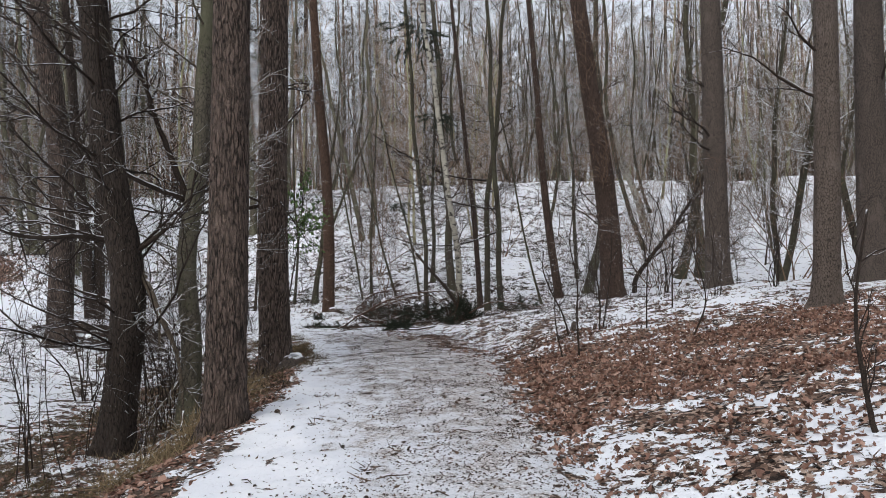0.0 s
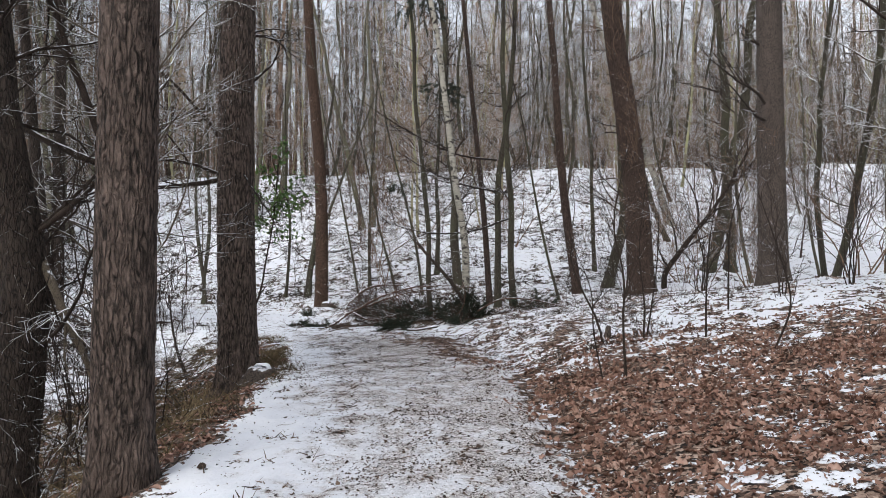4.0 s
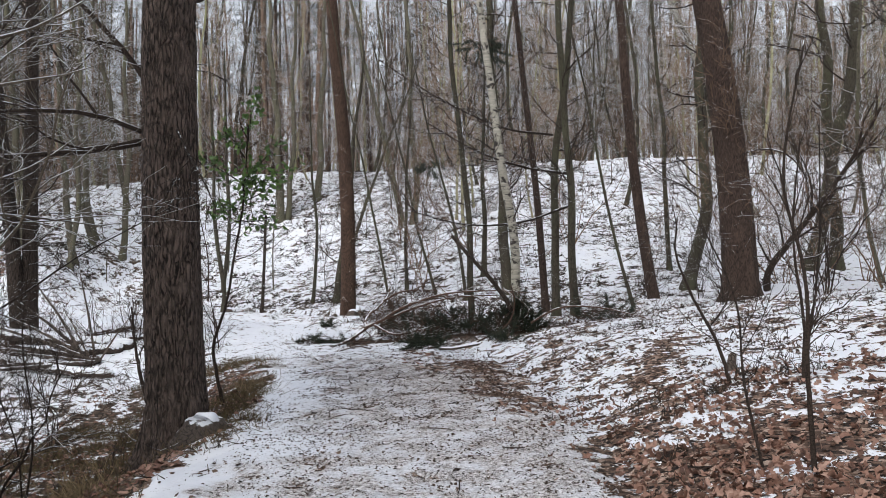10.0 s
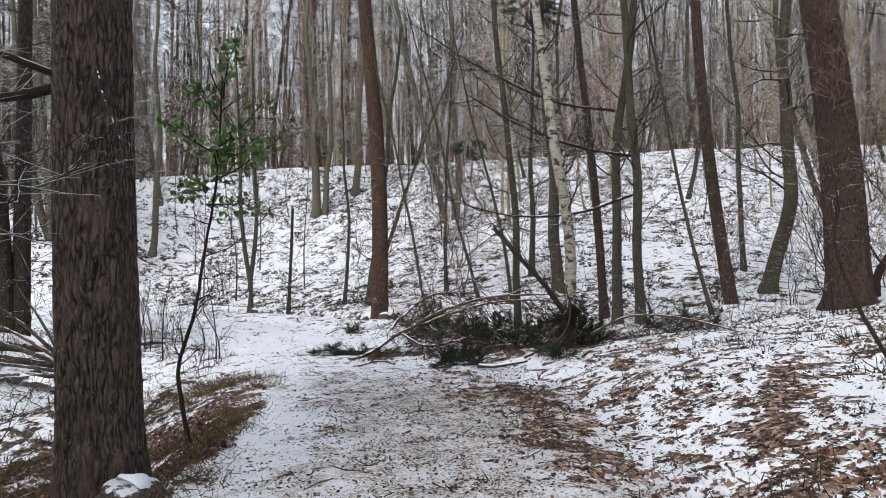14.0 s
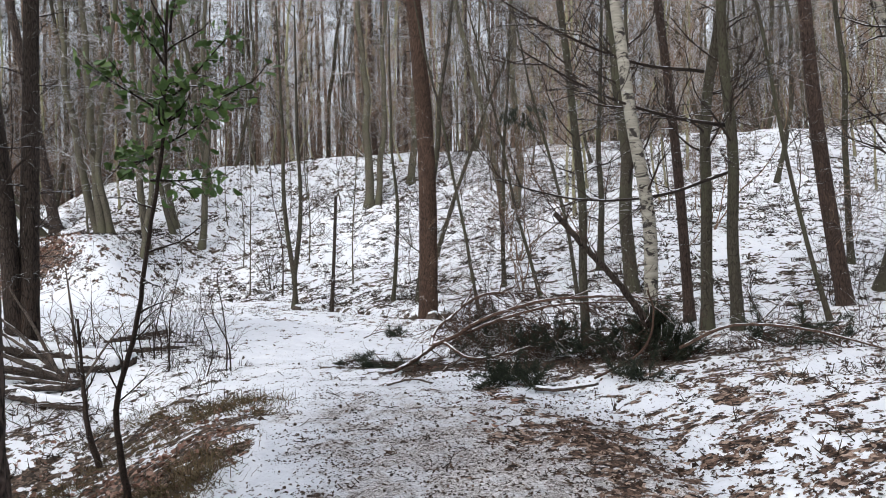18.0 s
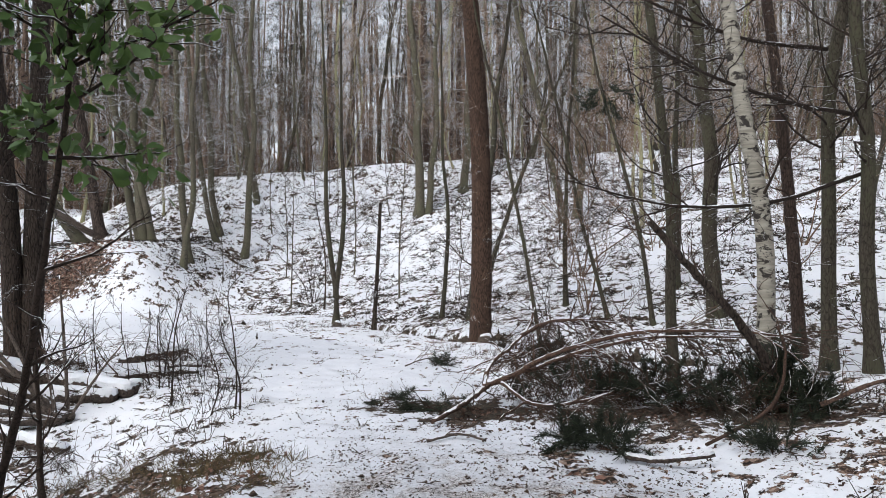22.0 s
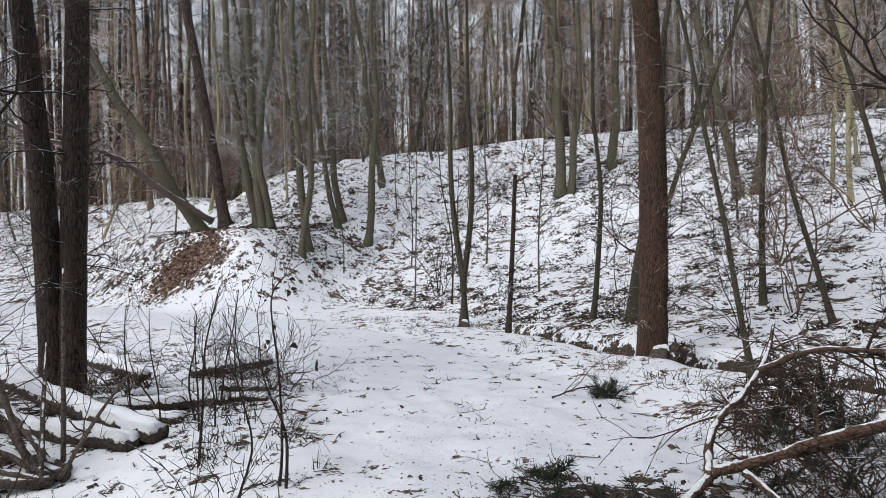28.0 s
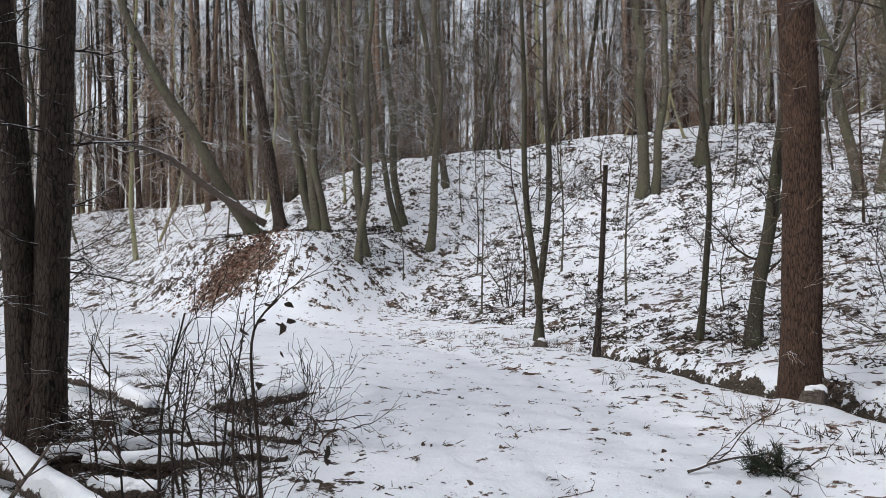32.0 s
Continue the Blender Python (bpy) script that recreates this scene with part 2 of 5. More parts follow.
def leaves(name, *colours, rough=0.7, shine=0.3, mottle=0.15):
    n = Nodes(name, rough)
    n.bsdf.inputs["Specular IOR Level"].default_value = shine
    tone = n.math("ADD", n.math("MULTIPLY", n.info("ShaderNodeNewGeometry", "Random Per Island"), 1 - mottle), n.math("MULTIPLY", n.noise(n.coords(40, 40, 40), 1, 3, 0.7), mottle))
    step = 1 / (len(colours) - 1)
    return n.done(n.ramp(tone, *((k * step, c) for k, c in enumerate(colours))))


FALLEN = leaves("fallen_oak_leaves", (0.014, 0.009, 0.008), (0.09, 0.047, 0.034), (0.22, 0.120, 0.088), (0.33, 0.210, 0.162), (0.54, 0.43, 0.375), mottle=0.42)
DULL = leaves("dull_trodden_leaves", (0.012, 0.009, 0.007), (0.050, 0.031, 0.023), (0.115, 0.070, 0.052), (0.25, 0.165, 0.13), mottle=0.35)
BITS = leaves("dark_litter_crumbs", (0.012, 0.01, 0.008), (0.05, 0.033, 0.024), (0.10, 0.065, 0.046), (0.18, 0.125, 0.095))
TUFTS = leaves("withered_herbs", (0.012, 0.010, 0.007), (0.030, 0.022, 0.015), (0.070, 0.046, 0.031), mottle=0.3)
NEEDLES = leaves("dull_green_needles", (0.009, 0.013, 0.008), (0.018, 0.025, 0.014), (0.032, 0.042, 0.022), rough=0.6)
HOLLY = leaves("glossy_evergreen_leaves", (0.04, 0.08, 0.02), (0.075, 0.14, 0.036), (0.13, 0.21, 0.055), rough=0.5, shine=0.3)
DRYGRASS = leaves("dry_grass", (0.12, 0.085, 0.045), (0.22, 0.16, 0.09), (0.32, 0.25, 0.15))


def snow_white():
    n = Nodes("loose_snow", 0.6)
    lump = n.noise(n.coords(12, 12, 12), 1, 4)
    return n.done(n.mix(n.span(lump, 0.3, 0.7), SNOW, (0.78, 0.81, 0.87)), lump, 0.4, 0.02)


HEATH = leaves("brown_heath_stems", (0.03, 0.022, 0.012), (0.08, 0.055, 0.028), (0.12, 0.10, 0.045), (0.16, 0.095, 0.05))
SNOWMAT = snow_white()

# ---------------------------------------------------------------- mesh building
class Soup:
    """Collects four-cornered faces for one mesh."""

    def __init__(self):
        self.verts, self.faces, self.count, self.waiting = [], [], 0, {}

    def add(self, verts, faces):
        self.verts.append(np.asarray(verts, float).reshape(-1, 3))
        self.faces.append(np.asarray(faces, int).reshape(-1, 4) + self.count)
        self.count += len(self.verts[-1])

    def tube(self, line, radii, sides=6, rough=None):
        self.waiting.setdefault((len(line), sides, rough is not None), []).append((line, radii, rough))

    def settle(self):
        """Makes the tubes that wait, all of one kind at once."""
        for (n, sides, bumpy), rows in self.waiting.items():
            line, radii = np.array([r[0] for r in rows], float), np.array([r[1] for r in rows], float)
            way = np.gradient(line, axis=1)
            way /= np.linalg.norm(way, axis=2, keepdims=True) + 1e-9
            side = np.cross(way, np.eye(3)[np.argmin(np.abs(line[:, -1] - line[:, 0]), axis=1)][:, None])
            side /= np.linalg.norm(side, axis=2, keepdims=True) + 1e-9
            other = np.cross(way, side)
            turn = np.linspace(0, 2 * np.pi, sides, endpoint=False)[None, None, :, None]
            size = radii[:, :, None] * (np.array([r[2] for r in rows]) if bumpy else np.ones((1, 1, sides)))
            ring = line[:, :, None] + size[..., None] * (np.cos(turn) * side[:, :, None] + np.sin(turn) * other[:, :, None])
            a = np.arange(n - 1)[:, None] * sides + np.arange(sides)
            b = np.arange(n - 1)[:, None] * sides + (np.arange(sides) + 1) % sides
            one = np.stack([a, b, b + sides, a + sides], -1).reshape(-1, 4)
            self.add(ring, (np.arange(len(rows))[:, None, None] * n * sides + one[None]))
        self.waiting = {}

    def mesh(self, name, material):
        self.settle()
        me = bpy.data.meshes.new(name)
        if self.count:
            verts, faces = np.concatenate(self.verts), np.concatenate(self.faces)
            me.vertices.add(len(verts))
            me.vertices.foreach_set("co", verts.ravel())
            me.loops.add(faces.size)
            me.loops.foreach_set("vertex_index", faces.ravel())
            me.polygons.add(len(faces))
            me.polygons.foreach_set("loop_start", np.arange(0, faces.size, 4))
            me.update(calc_edges=True)
            me.shade_smooth()
        me.materials.append(material)
        return me


def part(name, soup, material, parent=None, label=""):
    """One mesh object under a thing or a part."""
    ob = new(name, soup if isinstance(soup, bpy.types.Mesh) else soup.mesh(name, material))
    ob.parent = parent
    return tagged(ob, label)


def root(name, x, y, z, label, category, group="", kind=""):
    """An empty at a thing's base, which its parts hang from."""
    ob = new(name)
    ob.location, ob.empty_display_size = (x, y, z), 0.2
    return tagged(ob, label, category, group, kind)


def unit(v):
    return v / (math.sqrt(v[0] * v[0] + v[1] * v[1] + v[2] * v[2]) + 1e-9)


def limb(soup, rng, start, way, length, radius, level, sides=5, rise=0.15, wander=0.25, kids=6, spread=0.9, thin=0.55, least=0.003, first=0.2):
    """A crooked branch that splits again 'level' times."""
    steps = max(3, int(4 + length * 2)) if level else 3
    at, go, shake = np.array(start, float), unit(np.array(way, float)), rng.normal(0, wander * 1.6 / math.sqrt(steps), (steps, 3))
    shake[:, 2] += rise / steps
    line = [at]
    for k in range(steps):
        go = unit(go + shake[k])
        at = at + go * (length / steps)
        line.append(at)
    end = max(least * 0.7, radius * 0.25)
    soup.tube(line, [radius + (end - radius) * k / steps for k in range(steps + 1)], max(3, sides))
    if level <= 0:
        return line
    for k in range(kids):
        dice = rng.random(7)
        s = first + (1 - first) * (k + dice[0]) / kids
        n = min(int(s * steps), steps - 1)
        along = line[n + 1] - line[n]
        place, along = line[n] + along * (s * steps - n), unit(along)
        out = dice[3:6] - 0.5
        out = unit(out - along * float(out @ along))
        limb(soup, rng, place, along + out * (spread * (0.6 + 0.8 * dice[1])), length * thin * (1.15 - 0.6 * s) * (0.7 + 0.6 * dice[2]),
             max(least, radius * (1 - 0.7 * s) * 0.6), level - 1, sides - 1, rise, wander, max(2, kids - 1), spread, thin, least)
    return line


def rod(soup, points, radii, sides=8, bumps=0.12, seed=0):
    """A bent, knobbly stick through a few points."""
    rng = np.random.default_rng(seed)
    p = np.asarray(points, float)
    s = np.linspace(0, len(p) - 1, (len(p) - 1) * 6 + 1)
    n = np.minimum(s.astype(int), len(p) - 2)
    f = (s - n)[:, None]
    ends = np.concatenate([p[:1] * 2 - p[1:2], p, p[-1:] * 2 - p[-2:-1]])
    a, b, c, d = ends[n], ends[n + 1], ends[n + 2], ends[n + 3]
    line = 0.5 * (2 * b + (c - a) * f + (2 * a - 5 * b + 4 * c - d) * f ** 2 + (3 * b - a - 3 * c + d) * f ** 3)
    line += rng.normal(0, 0.12, line.shape) * np.interp(s, range(len(p)), radii)[:, None]
    size = np.interp(s, range(len(p)), radii)
    rough = 1 + rng.normal(0, bumps * 0.5, (len(line), sides))
    line = np.concatenate([line[:1], line, line[-1:]])
    size = np.concatenate([[0.002], size, [0.002]])
    soup.tube(line, size, sides, np.concatenate([rough[:1], rough, rough[-1:]]))
    return line[1:-1]


def blades(soup, rng, centre, count, length, width, spread, lift=0.3, ball=False):
    """Thin needles or grass blades round one place."""
    c = np.asarray(centre, float) + rng.normal(0, 1, (count, 3)) * np.asarray(spread)
    go = rng.normal(0, 1, (count, 3))
    go[:, 2] = np.abs(go[:, 2]) * lift * 3 if not ball else go[:, 2] + lift
    go /= np.linalg.norm(go, axis=1, keepdims=True)
    side = np.cross(go, rng.normal(0, 1, (count, 3)))
    side /= np.linalg.norm(side, axis=1, keepdims=True) + 1e-9
    size = length * rng.uniform(0.5, 1.2, (count, 1))
    bend = rng.normal(0, 0.12, (count, 3)) * size
    quad = np.stack([c - side * width / 2, c + side * width / 2, c + go * size + bend + side * width * 0.2, c + go * size + bend - side * width * 0.2], 1)
    soup.add(quad, np.arange(count * 4).reshape(-1, 4))


def leaf_heap(soup, rng, places, size, tilt=0.35, lift=0.0, lobed=False):
    """Curled leaves folded along the rib, lying at the places; lobed ones have a wavy edge."""
    n = len(places)
    size = np.broadcast_to(size, (n,)) * rng.uniform(0.6, 1.25, n)
    s, w = ((-0.5, -0.24, -0.05, 0.16, 0.30, 0.5), (0.02, 0.22, 0.11, 0.27, 0.15, 0.02)) if lobed else ((-0.5, -0.1, 0.25, 0.5), (0.02, 0.24, 0.2, 0.02))
    m = len(s)
    s, w = np.array(s), np.array(w)
    width = w[None] * rng.uniform(0.7, 1.35, (n, m)) * rng.uniform(0.8, 1.4, (n, 1))
    curl, fold, bow = rng.normal(0.5, 1.1, (n, 1)), rng.normal(0.35, 0.5, (n, 1)), rng.normal(0, 0.12, (n, 1))
    rib = np.stack([np.broadcast_to(s, (n, m)), bow * (0.25 - s[None] ** 2) * 4, curl * 0.35 * s[None] ** 2], -1)
    one, two = rib + np.stack([0 * width, width, width * fold], -1), rib + np.stack([0 * width, -width, width * fold], -1)
    shape = np.concatenate([rib, one, two], 1) * size[:, None, None]
    a, b, c = rng.uniform(0, 6.283, n), rng.normal(0, tilt, n), rng.normal(0, tilt, n)
    z, o = np.zeros(n), np.ones(n)
    turn = np.array(((np.cos(a), -np.sin(a), z), (np.sin(a), np.cos(a), z), (z, z, o))).transpose(2, 0, 1)
    tip = np.array(((np.cos(b), z, np.sin(b)), (z, o, z), (-np.sin(b), z, np.cos(b)))).transpose(2, 0, 1)
    roll = np.array(((o, z, z), (z, np.cos(c), -np.sin(c)), (z, np.sin(c), np.cos(c)))).transpose(2, 0, 1)
    verts = np.einsum("nij,nkj->nki", turn @ tip @ roll, shape) + np.asarray(places)[:, None]
    verts[:, :, 2] += (lift + size * 0.08)[:, None]
    k = np.arange(m - 1)
    faces = np.concatenate([np.stack([k, k + 1, m + k + 1, m + k], -1), np.stack([k + 1, k, 2 * m + k, 2 * m + k + 1], -1)])
    soup.add(verts, np.arange(n)[:, None, None] * (3 * m) + faces[None])

# ---------------------------------------------------------------- the lie of the land
WAY = ((0.7, -40, 1.5), (0.65, -6, 1.5), (0.6, 1.5, 1.42), (0.35, 5, 1.55), (-0.05, 9, 1.6), (-0.8, 12, 1.6), (-2.3, 14.7, 1.45), (-5.2, 18.2, 1.5),
       (-8.4, 20.6, 1.5), (-13, 23, 1.5), (-19, 24.4, 1.5), (-28, 24, 1.5), (-60, 20, 1.5))


def lerp(x, xs, ys):
    return np.interp(x, xs, ys)


def from_way(x, y):
    """Signed distance from the middle of the track (positive to its right) and its half width there, for arrays."""
    best, side, half = np.full(np.shape(x), 1e9), np.zeros(np.shape(x)), np.zeros(np.shape(x))
    for (ax, ay, aw), (bx, by, bw) in zip(WAY, WAY[1:]):
        dx, dy = bx - ax, by - ay
        s = np.clip(((x - ax) * dx + (y - ay) * dy) / (dx * dx + dy * dy), 0, 1)
        ox, oy = x - ax - s * dx, y - ay - s * dy
        d = np.hypot(ox, oy)
        near = d < best
        side = np.where(near, np.sign(ox * dy - oy * dx), side)
        half = np.where(near, aw + s * (bw - aw), half)
        best = np.where(near, d, best)
    return best * side, half


def smooth(a, b, v):
    s = np.clip((v - a) / (b - a), 0, 1)
    return s * s * (3 - 2 * s)


def foot_y(x):
    return lerp(x, (-60, -34, -24, -16, -10.5, -4.5, 0, 5, 12, 60), (22, 23.5, 26, 28.4, 27, 22.6, 20.8, 20.6, 21, 22))


def crest_y(x):
    return lerp(x, (-60, -34, -26, -22, -14, -5, 10, 60), (32, 34, 33.5, 34.5, 40, 45, 47, 48))


def lie(x, y):
    """Height of the bare ground, for arrays."""
    x, y = np.asarray(x, float), np.asarray(y, float)
    d, half = from_way(x, y)
    foot, crest = foot_y(x), crest_y(x)
    top = lerp(x, (-60, -30, -25.5, -21.5, -14, -5, 20, 60), (3.0, 3.2, 3.6, 5.3, 6.5, 7.5, 8.2, 8.5))
    s = (y - foot) / (crest - foot)
    brow = lerp(x, (-60, -35, -31, -27, -25, -22.5, -18, -14, -9, -4, 2, 9, 20), (1.4, 1.5, 1.4, 0.6, 1.25, 0.75, 0.4, 0.2, -0.15, -0.35, -0.1, -0.6, -0.8))
    hill = top * np.clip(s, 0, 1) ** 1.25 + brow * np.clip(s, 0, 1) ** 4
    # the bank on the right and the hollow on the left of the track
    right = np.clip(d - half, 0, 9)
    bank = (0.205 * right - 0.007 * right ** 2) * (1 - smooth(11.5, 17.5, y)) + 0.085 * right * smooth(11.5, 17.5, y) * (1 - smooth(19, 22, y)) * smooth(-1.5, 2.5, x)
    left = np.clip(-d - half, 0, 40)
    hollow = -0.75 * smooth(0, 2.2, left) * (1 - smooth(3.5, 9, left)) * (1 - smooth(10.5, 15.5, y)) - 0.12 * smooth(0, 2, left)
    ditch = -0.45 * smooth(1.15, 0.35, foot - y) * smooth(-0.32, 0.12, foot - y) * smooth(-9.5, -7.5, x) * (1 - smooth(2, 5, x))
    crown = -0.03 * smooth(0.6, 1.0, np.abs(d) / half) * (1 - smooth(1.0, 1.4, np.abs(d) / half))
    # the spur that the leaning tree stands on
    spur = 2.55 * smooth(24.9, 27.7, y + 0.18 * (x + 20.5)) * smooth(-15.0, -19.4, x) * smooth(-34, -26, x) + 0.035 * np.clip(y - 27.5, 0, 8)
    hill = np.maximum(hill, spur * smooth(-14.5, -17.5, x)) + 0.12 * np.exp(-((hill - spur) / 0.5) ** 2) * smooth(-14.5, -17.5, x) * smooth(25.5, 27.5, y)
    return hill + bank + hollow + ditch + crown

# ---------------------------------------------------------------- the ground, one sheet to the horizon
def hash2(i, j, seed):
    v = np.sin(i * 127.1 + j * 311.7 + seed * 74.7) * 43758.5453
    return v - np.floor(v)


def lumps(x, y, size, seed):
    """Smooth value noise, -1 to 1."""
    u, v = x / size, y / size
    i, j = np.floor(u), np.floor(v)
    fu, fv = u - i, v - j
    fu, fv = fu * fu * (3 - 2 * fu), fv * fv * (3 - 2 * fv)
    a = hash2(i, j, seed) * (1 - fu) + hash2(i + 1, j, seed) * fu
    b = hash2(i, j + 1, seed) * (1 - fu) + hash2(i + 1, j + 1, seed) * fu
    return (a * (1 - fv) + b * fv) * 2 - 1


def steps_of(*stretches):
    return np.concatenate([np.arange(a, b, s) for a, b, s in stretches])


def height(x, y):
    """Ground with its unevenness."""
    x, y = np.asarray(x, float), np.asarray(y, float)
    d, half = from_way(x, y)
    off = smooth(0.8, 1.5, np.abs(d) / half)
    rough = 0.02 * lumps(x, y, 0.42, 1) + 0.014 * lumps(x, y, 0.19, 2) + smooth(8, 12, y) * (0.022 * lumps(x, y, 0.27, 8) + 0.010 * lumps(x, y, 0.17, 9))
    wild = 0.10 * lumps(x, y, 2.3, 3) + 0.045 * lumps(x, y, 0.8, 4) + 0.022 * lumps(x, y, 0.33, 5) + 0.012 * lumps(x, y, 0.16, 6)
    far = smooth(26, 40, y)
    return lie(x, y) + rough * (1 - off) + wild * off + far * 0.25 * lumps(x, y, 6, 7)


def covers(x, y):
    """Shares of bare litter, trodden track and dark soil."""
    d, half = from_way(x, y)
    q = d / half
    patch = 0.5 + 0.5 * lumps(x, y, 1.7, 11) * 0.6 + 0.4 * lumps(x, y, 0.6, 12) * 0.5
    track = smooth(-0.75, 0.25, q + 0.55 * smooth(5, 9, y) + 0.35 * lumps(x, y, 0.9, 15) + 0.15 * lumps(x, y, 0.3, 16)) * (1 - smooth(0.75, 1.15, q)) * (0.5 + 0.55 * patch) * (1 - 0.84 * smooth(11.5, 15.5, y)) * lerp(y, (0, 6), (0.62, 1.0))
    right = smooth(0.72, 1.12, q)
    open_leaf = lerp(y, (-60, 2.2, 3.8, 6.8, 9, 12, 15, 19), (0.42, 0.44, 0.78, 0.70, 0.49, 0.40, 0.32, 0.23)) - 0.08 * smooth(5.0, 7.0, x) * smooth(2, 6, y)
    litter = 0.10 + right * (open_leaf - 0.10) * (0.72 + 0.45 * patch)
    left = smooth(0.98, 1.15, -q + 0.10 * lumps(x, y, 0.7, 19) + 0.07 * lumps(x, y, 0.25, 20))
    litter = np.where(d < 0, 0.08 + left * lerp(y, (-60, 8.5, 12.2, 13.8, 60), (0.56, 0.64, 0.58, 0.22, 0.16)) * (0.55 + 0.8 * patch) * (1 - 0.8 * smooth(2.8, 5.5, -d - half)), litter)
    litter += 0.12 * np.exp(-((q - 0.9) / 0.2) ** 2) * (1 - smooth(12, 15, y))
    edge = np.exp(-((q - 0.62 - 0.12 * lumps(x, y, 0.7, 17)) / 0.34) ** 2) * smooth(8.0, 10.5, y) * (1 - smooth(13.6, 15.0, y))
    litter = np.maximum(litter, edge * (0.30 + 0.45 * patch + 0.18 * lumps(x, y, 0.35, 18)))
    hill = np.maximum(smooth(-0.6, 0.8, y - foot_y(x)), smooth(0.2, 0.9, lie(x, y)) * (x < -14.5) * (y > 25))
    crag = 0.215 + 0.055 * smooth(0, -4, x) + 0.12 * lumps(x, y, 3.5, 14) + 0.08 * smooth(34, 24, y) - 0.07 * smooth(2, 9, x) + 0.04 * smooth(-5, -9, x)
    litter = litter * (1 - hill) + hill * crag
    ditch = np.exp(-((y - foot_y(x) + 0.02) / 0.24) ** 2) * smooth(-9.3, -7.8, x) * (1 - smooth(2, 5, x))
    pile = np.exp(-(((x + 2.6) / 1.0) ** 2 + ((y - 15.5) / 0.7) ** 2)) + np.exp(-(((x - 0.2) / 1.9) ** 2 + ((y - 15.6) / 0.8) ** 2))
    mound = np.exp(-(((x + 20.6) / 1.5) ** 2 + ((y - 26.4) / 0.75) ** 2))
    rubble = np.exp(-(((x + 8.6) / 1.5) ** 2 + ((y - 16.4) / 1.2) ** 2)) + 0.8 * np.exp(-(((x + 11.0) / 1.6) ** 2 + ((y - 16.6) / 1.4) ** 2))
    litter = np.maximum(np.maximum(litter, ditch * 0.97), np.maximum(np.maximum(pile * 0.8, rubble * 0.8), np.minimum(mound * 1.5, 0.95)))
    soil = np.clip(0.25 * (d < half) * (1 - np.minimum(edge * 2, 1)) + 0.6 * hill + ditch + pile + rubble + 0.35 * left, 0, 1) * (1 - mound)
    return np.clip(litter, 0, 0.97), np.clip(track, 0, 1), soil


def ground_sheet():
    xs = steps_of((-900, -100, 100), (-100, -40, 6), (-40, -14, 0.9), (-14, -9, 0.25), (-9, 6.5, 0.075), (6.5, 12, 0.25), (12, 40, 1.2), (40, 100, 6), (100, 901, 100))
    ys = steps_of((-900, -60, 120), (-60, -8, 4), (-8, 0, 0.4), (0, 24, 0.08), (24, 36, 0.2), (36, 52, 0.5), (52, 120, 4), (120, 921, 100))
    x, y = np.meshgrid(xs, ys, indexing="ij")
    me = bpy.data.meshes.new("ground")
    n, m = x.shape
    a = (np.arange(n - 1)[:, None] * m + np.arange(m - 1)).ravel()
    soup = Soup()
    soup.add(np.stack([x, y, height(x, y)], -1), np.stack([a, a + m, a + m + 1, a + 1], -1))
    me = soup.mesh("ground", GROUND)
    for name, values in zip(("litter", "track", "soil"), covers(x, y)):
        me.attributes.new(name, "FLOAT", "POINT").data.foreach_set("value", values.ravel())
    return tagged(new("ground", me), "snow over brown leaf litter with a trodden track", "ground", kind="structure")


ground_sheet()


def z_at(x, y):
    return float(height(x, y))

# ---------------------------------------------------------------- trees
def trunk_line(h, seen, lean, bow, tall, step):
    z = np.arange(-0.25, tall + step, step)
    s = np.clip(z / seen, 0, 1)
    curve = np.sin(np.pi * s) - np.where(z > seen, (z - seen) * np.pi / seen * 0.35, 0)
    return np.stack([lean[0] * z + bow[0] * curve, lean[1] * z + bow[1] * curve, z], -1)


LOOKS = {
    # kind: bark, twigs, height, taper at the top, label, category
    "pine": (PINE, TWIG, 19, 0.45, "tall pine with thick furrowed brown bark", "pine tree"),
    "slim_pine": (REDPINE, REDTWIG, 18, 0.45, "straight reddish pine trunk with thin dry twigs", "pine tree"),
    "spruce": (SPRUCE, TWIG, 18, 0.45, "tall conifer with scaly grey-brown bark", "conifer"),
    "larch": (LARCH, REDTWIG, 15, 0.4, "leaning brown conifer trunk with fine dry twigs", "conifer"),
    "oak": (OAK, TWIG, 14, 0.5, "dark crooked trunk with low bare branches", "tree"),
    "alder": (ALDER, TWIG, 13, 0.4, "dark slender bare tree with mossy bark", "tree"),
    "beech": (BEECH, GREYTWIG, 13, 0.35, "bare grey-green tree on the snowy slope", "tree"),
    "maple": (ALDER, TWIG, 8, 0.3, "thin bare young tree in the snow", "young tree"),
    "snag": (OAK, TWIG, 3, 0.75, "broken dead stem", "dead tree"),
    "birch": (BIRCH, TWIG, 14, 0.35, "white birch with dark scars, leaning a little", "birch"),
}


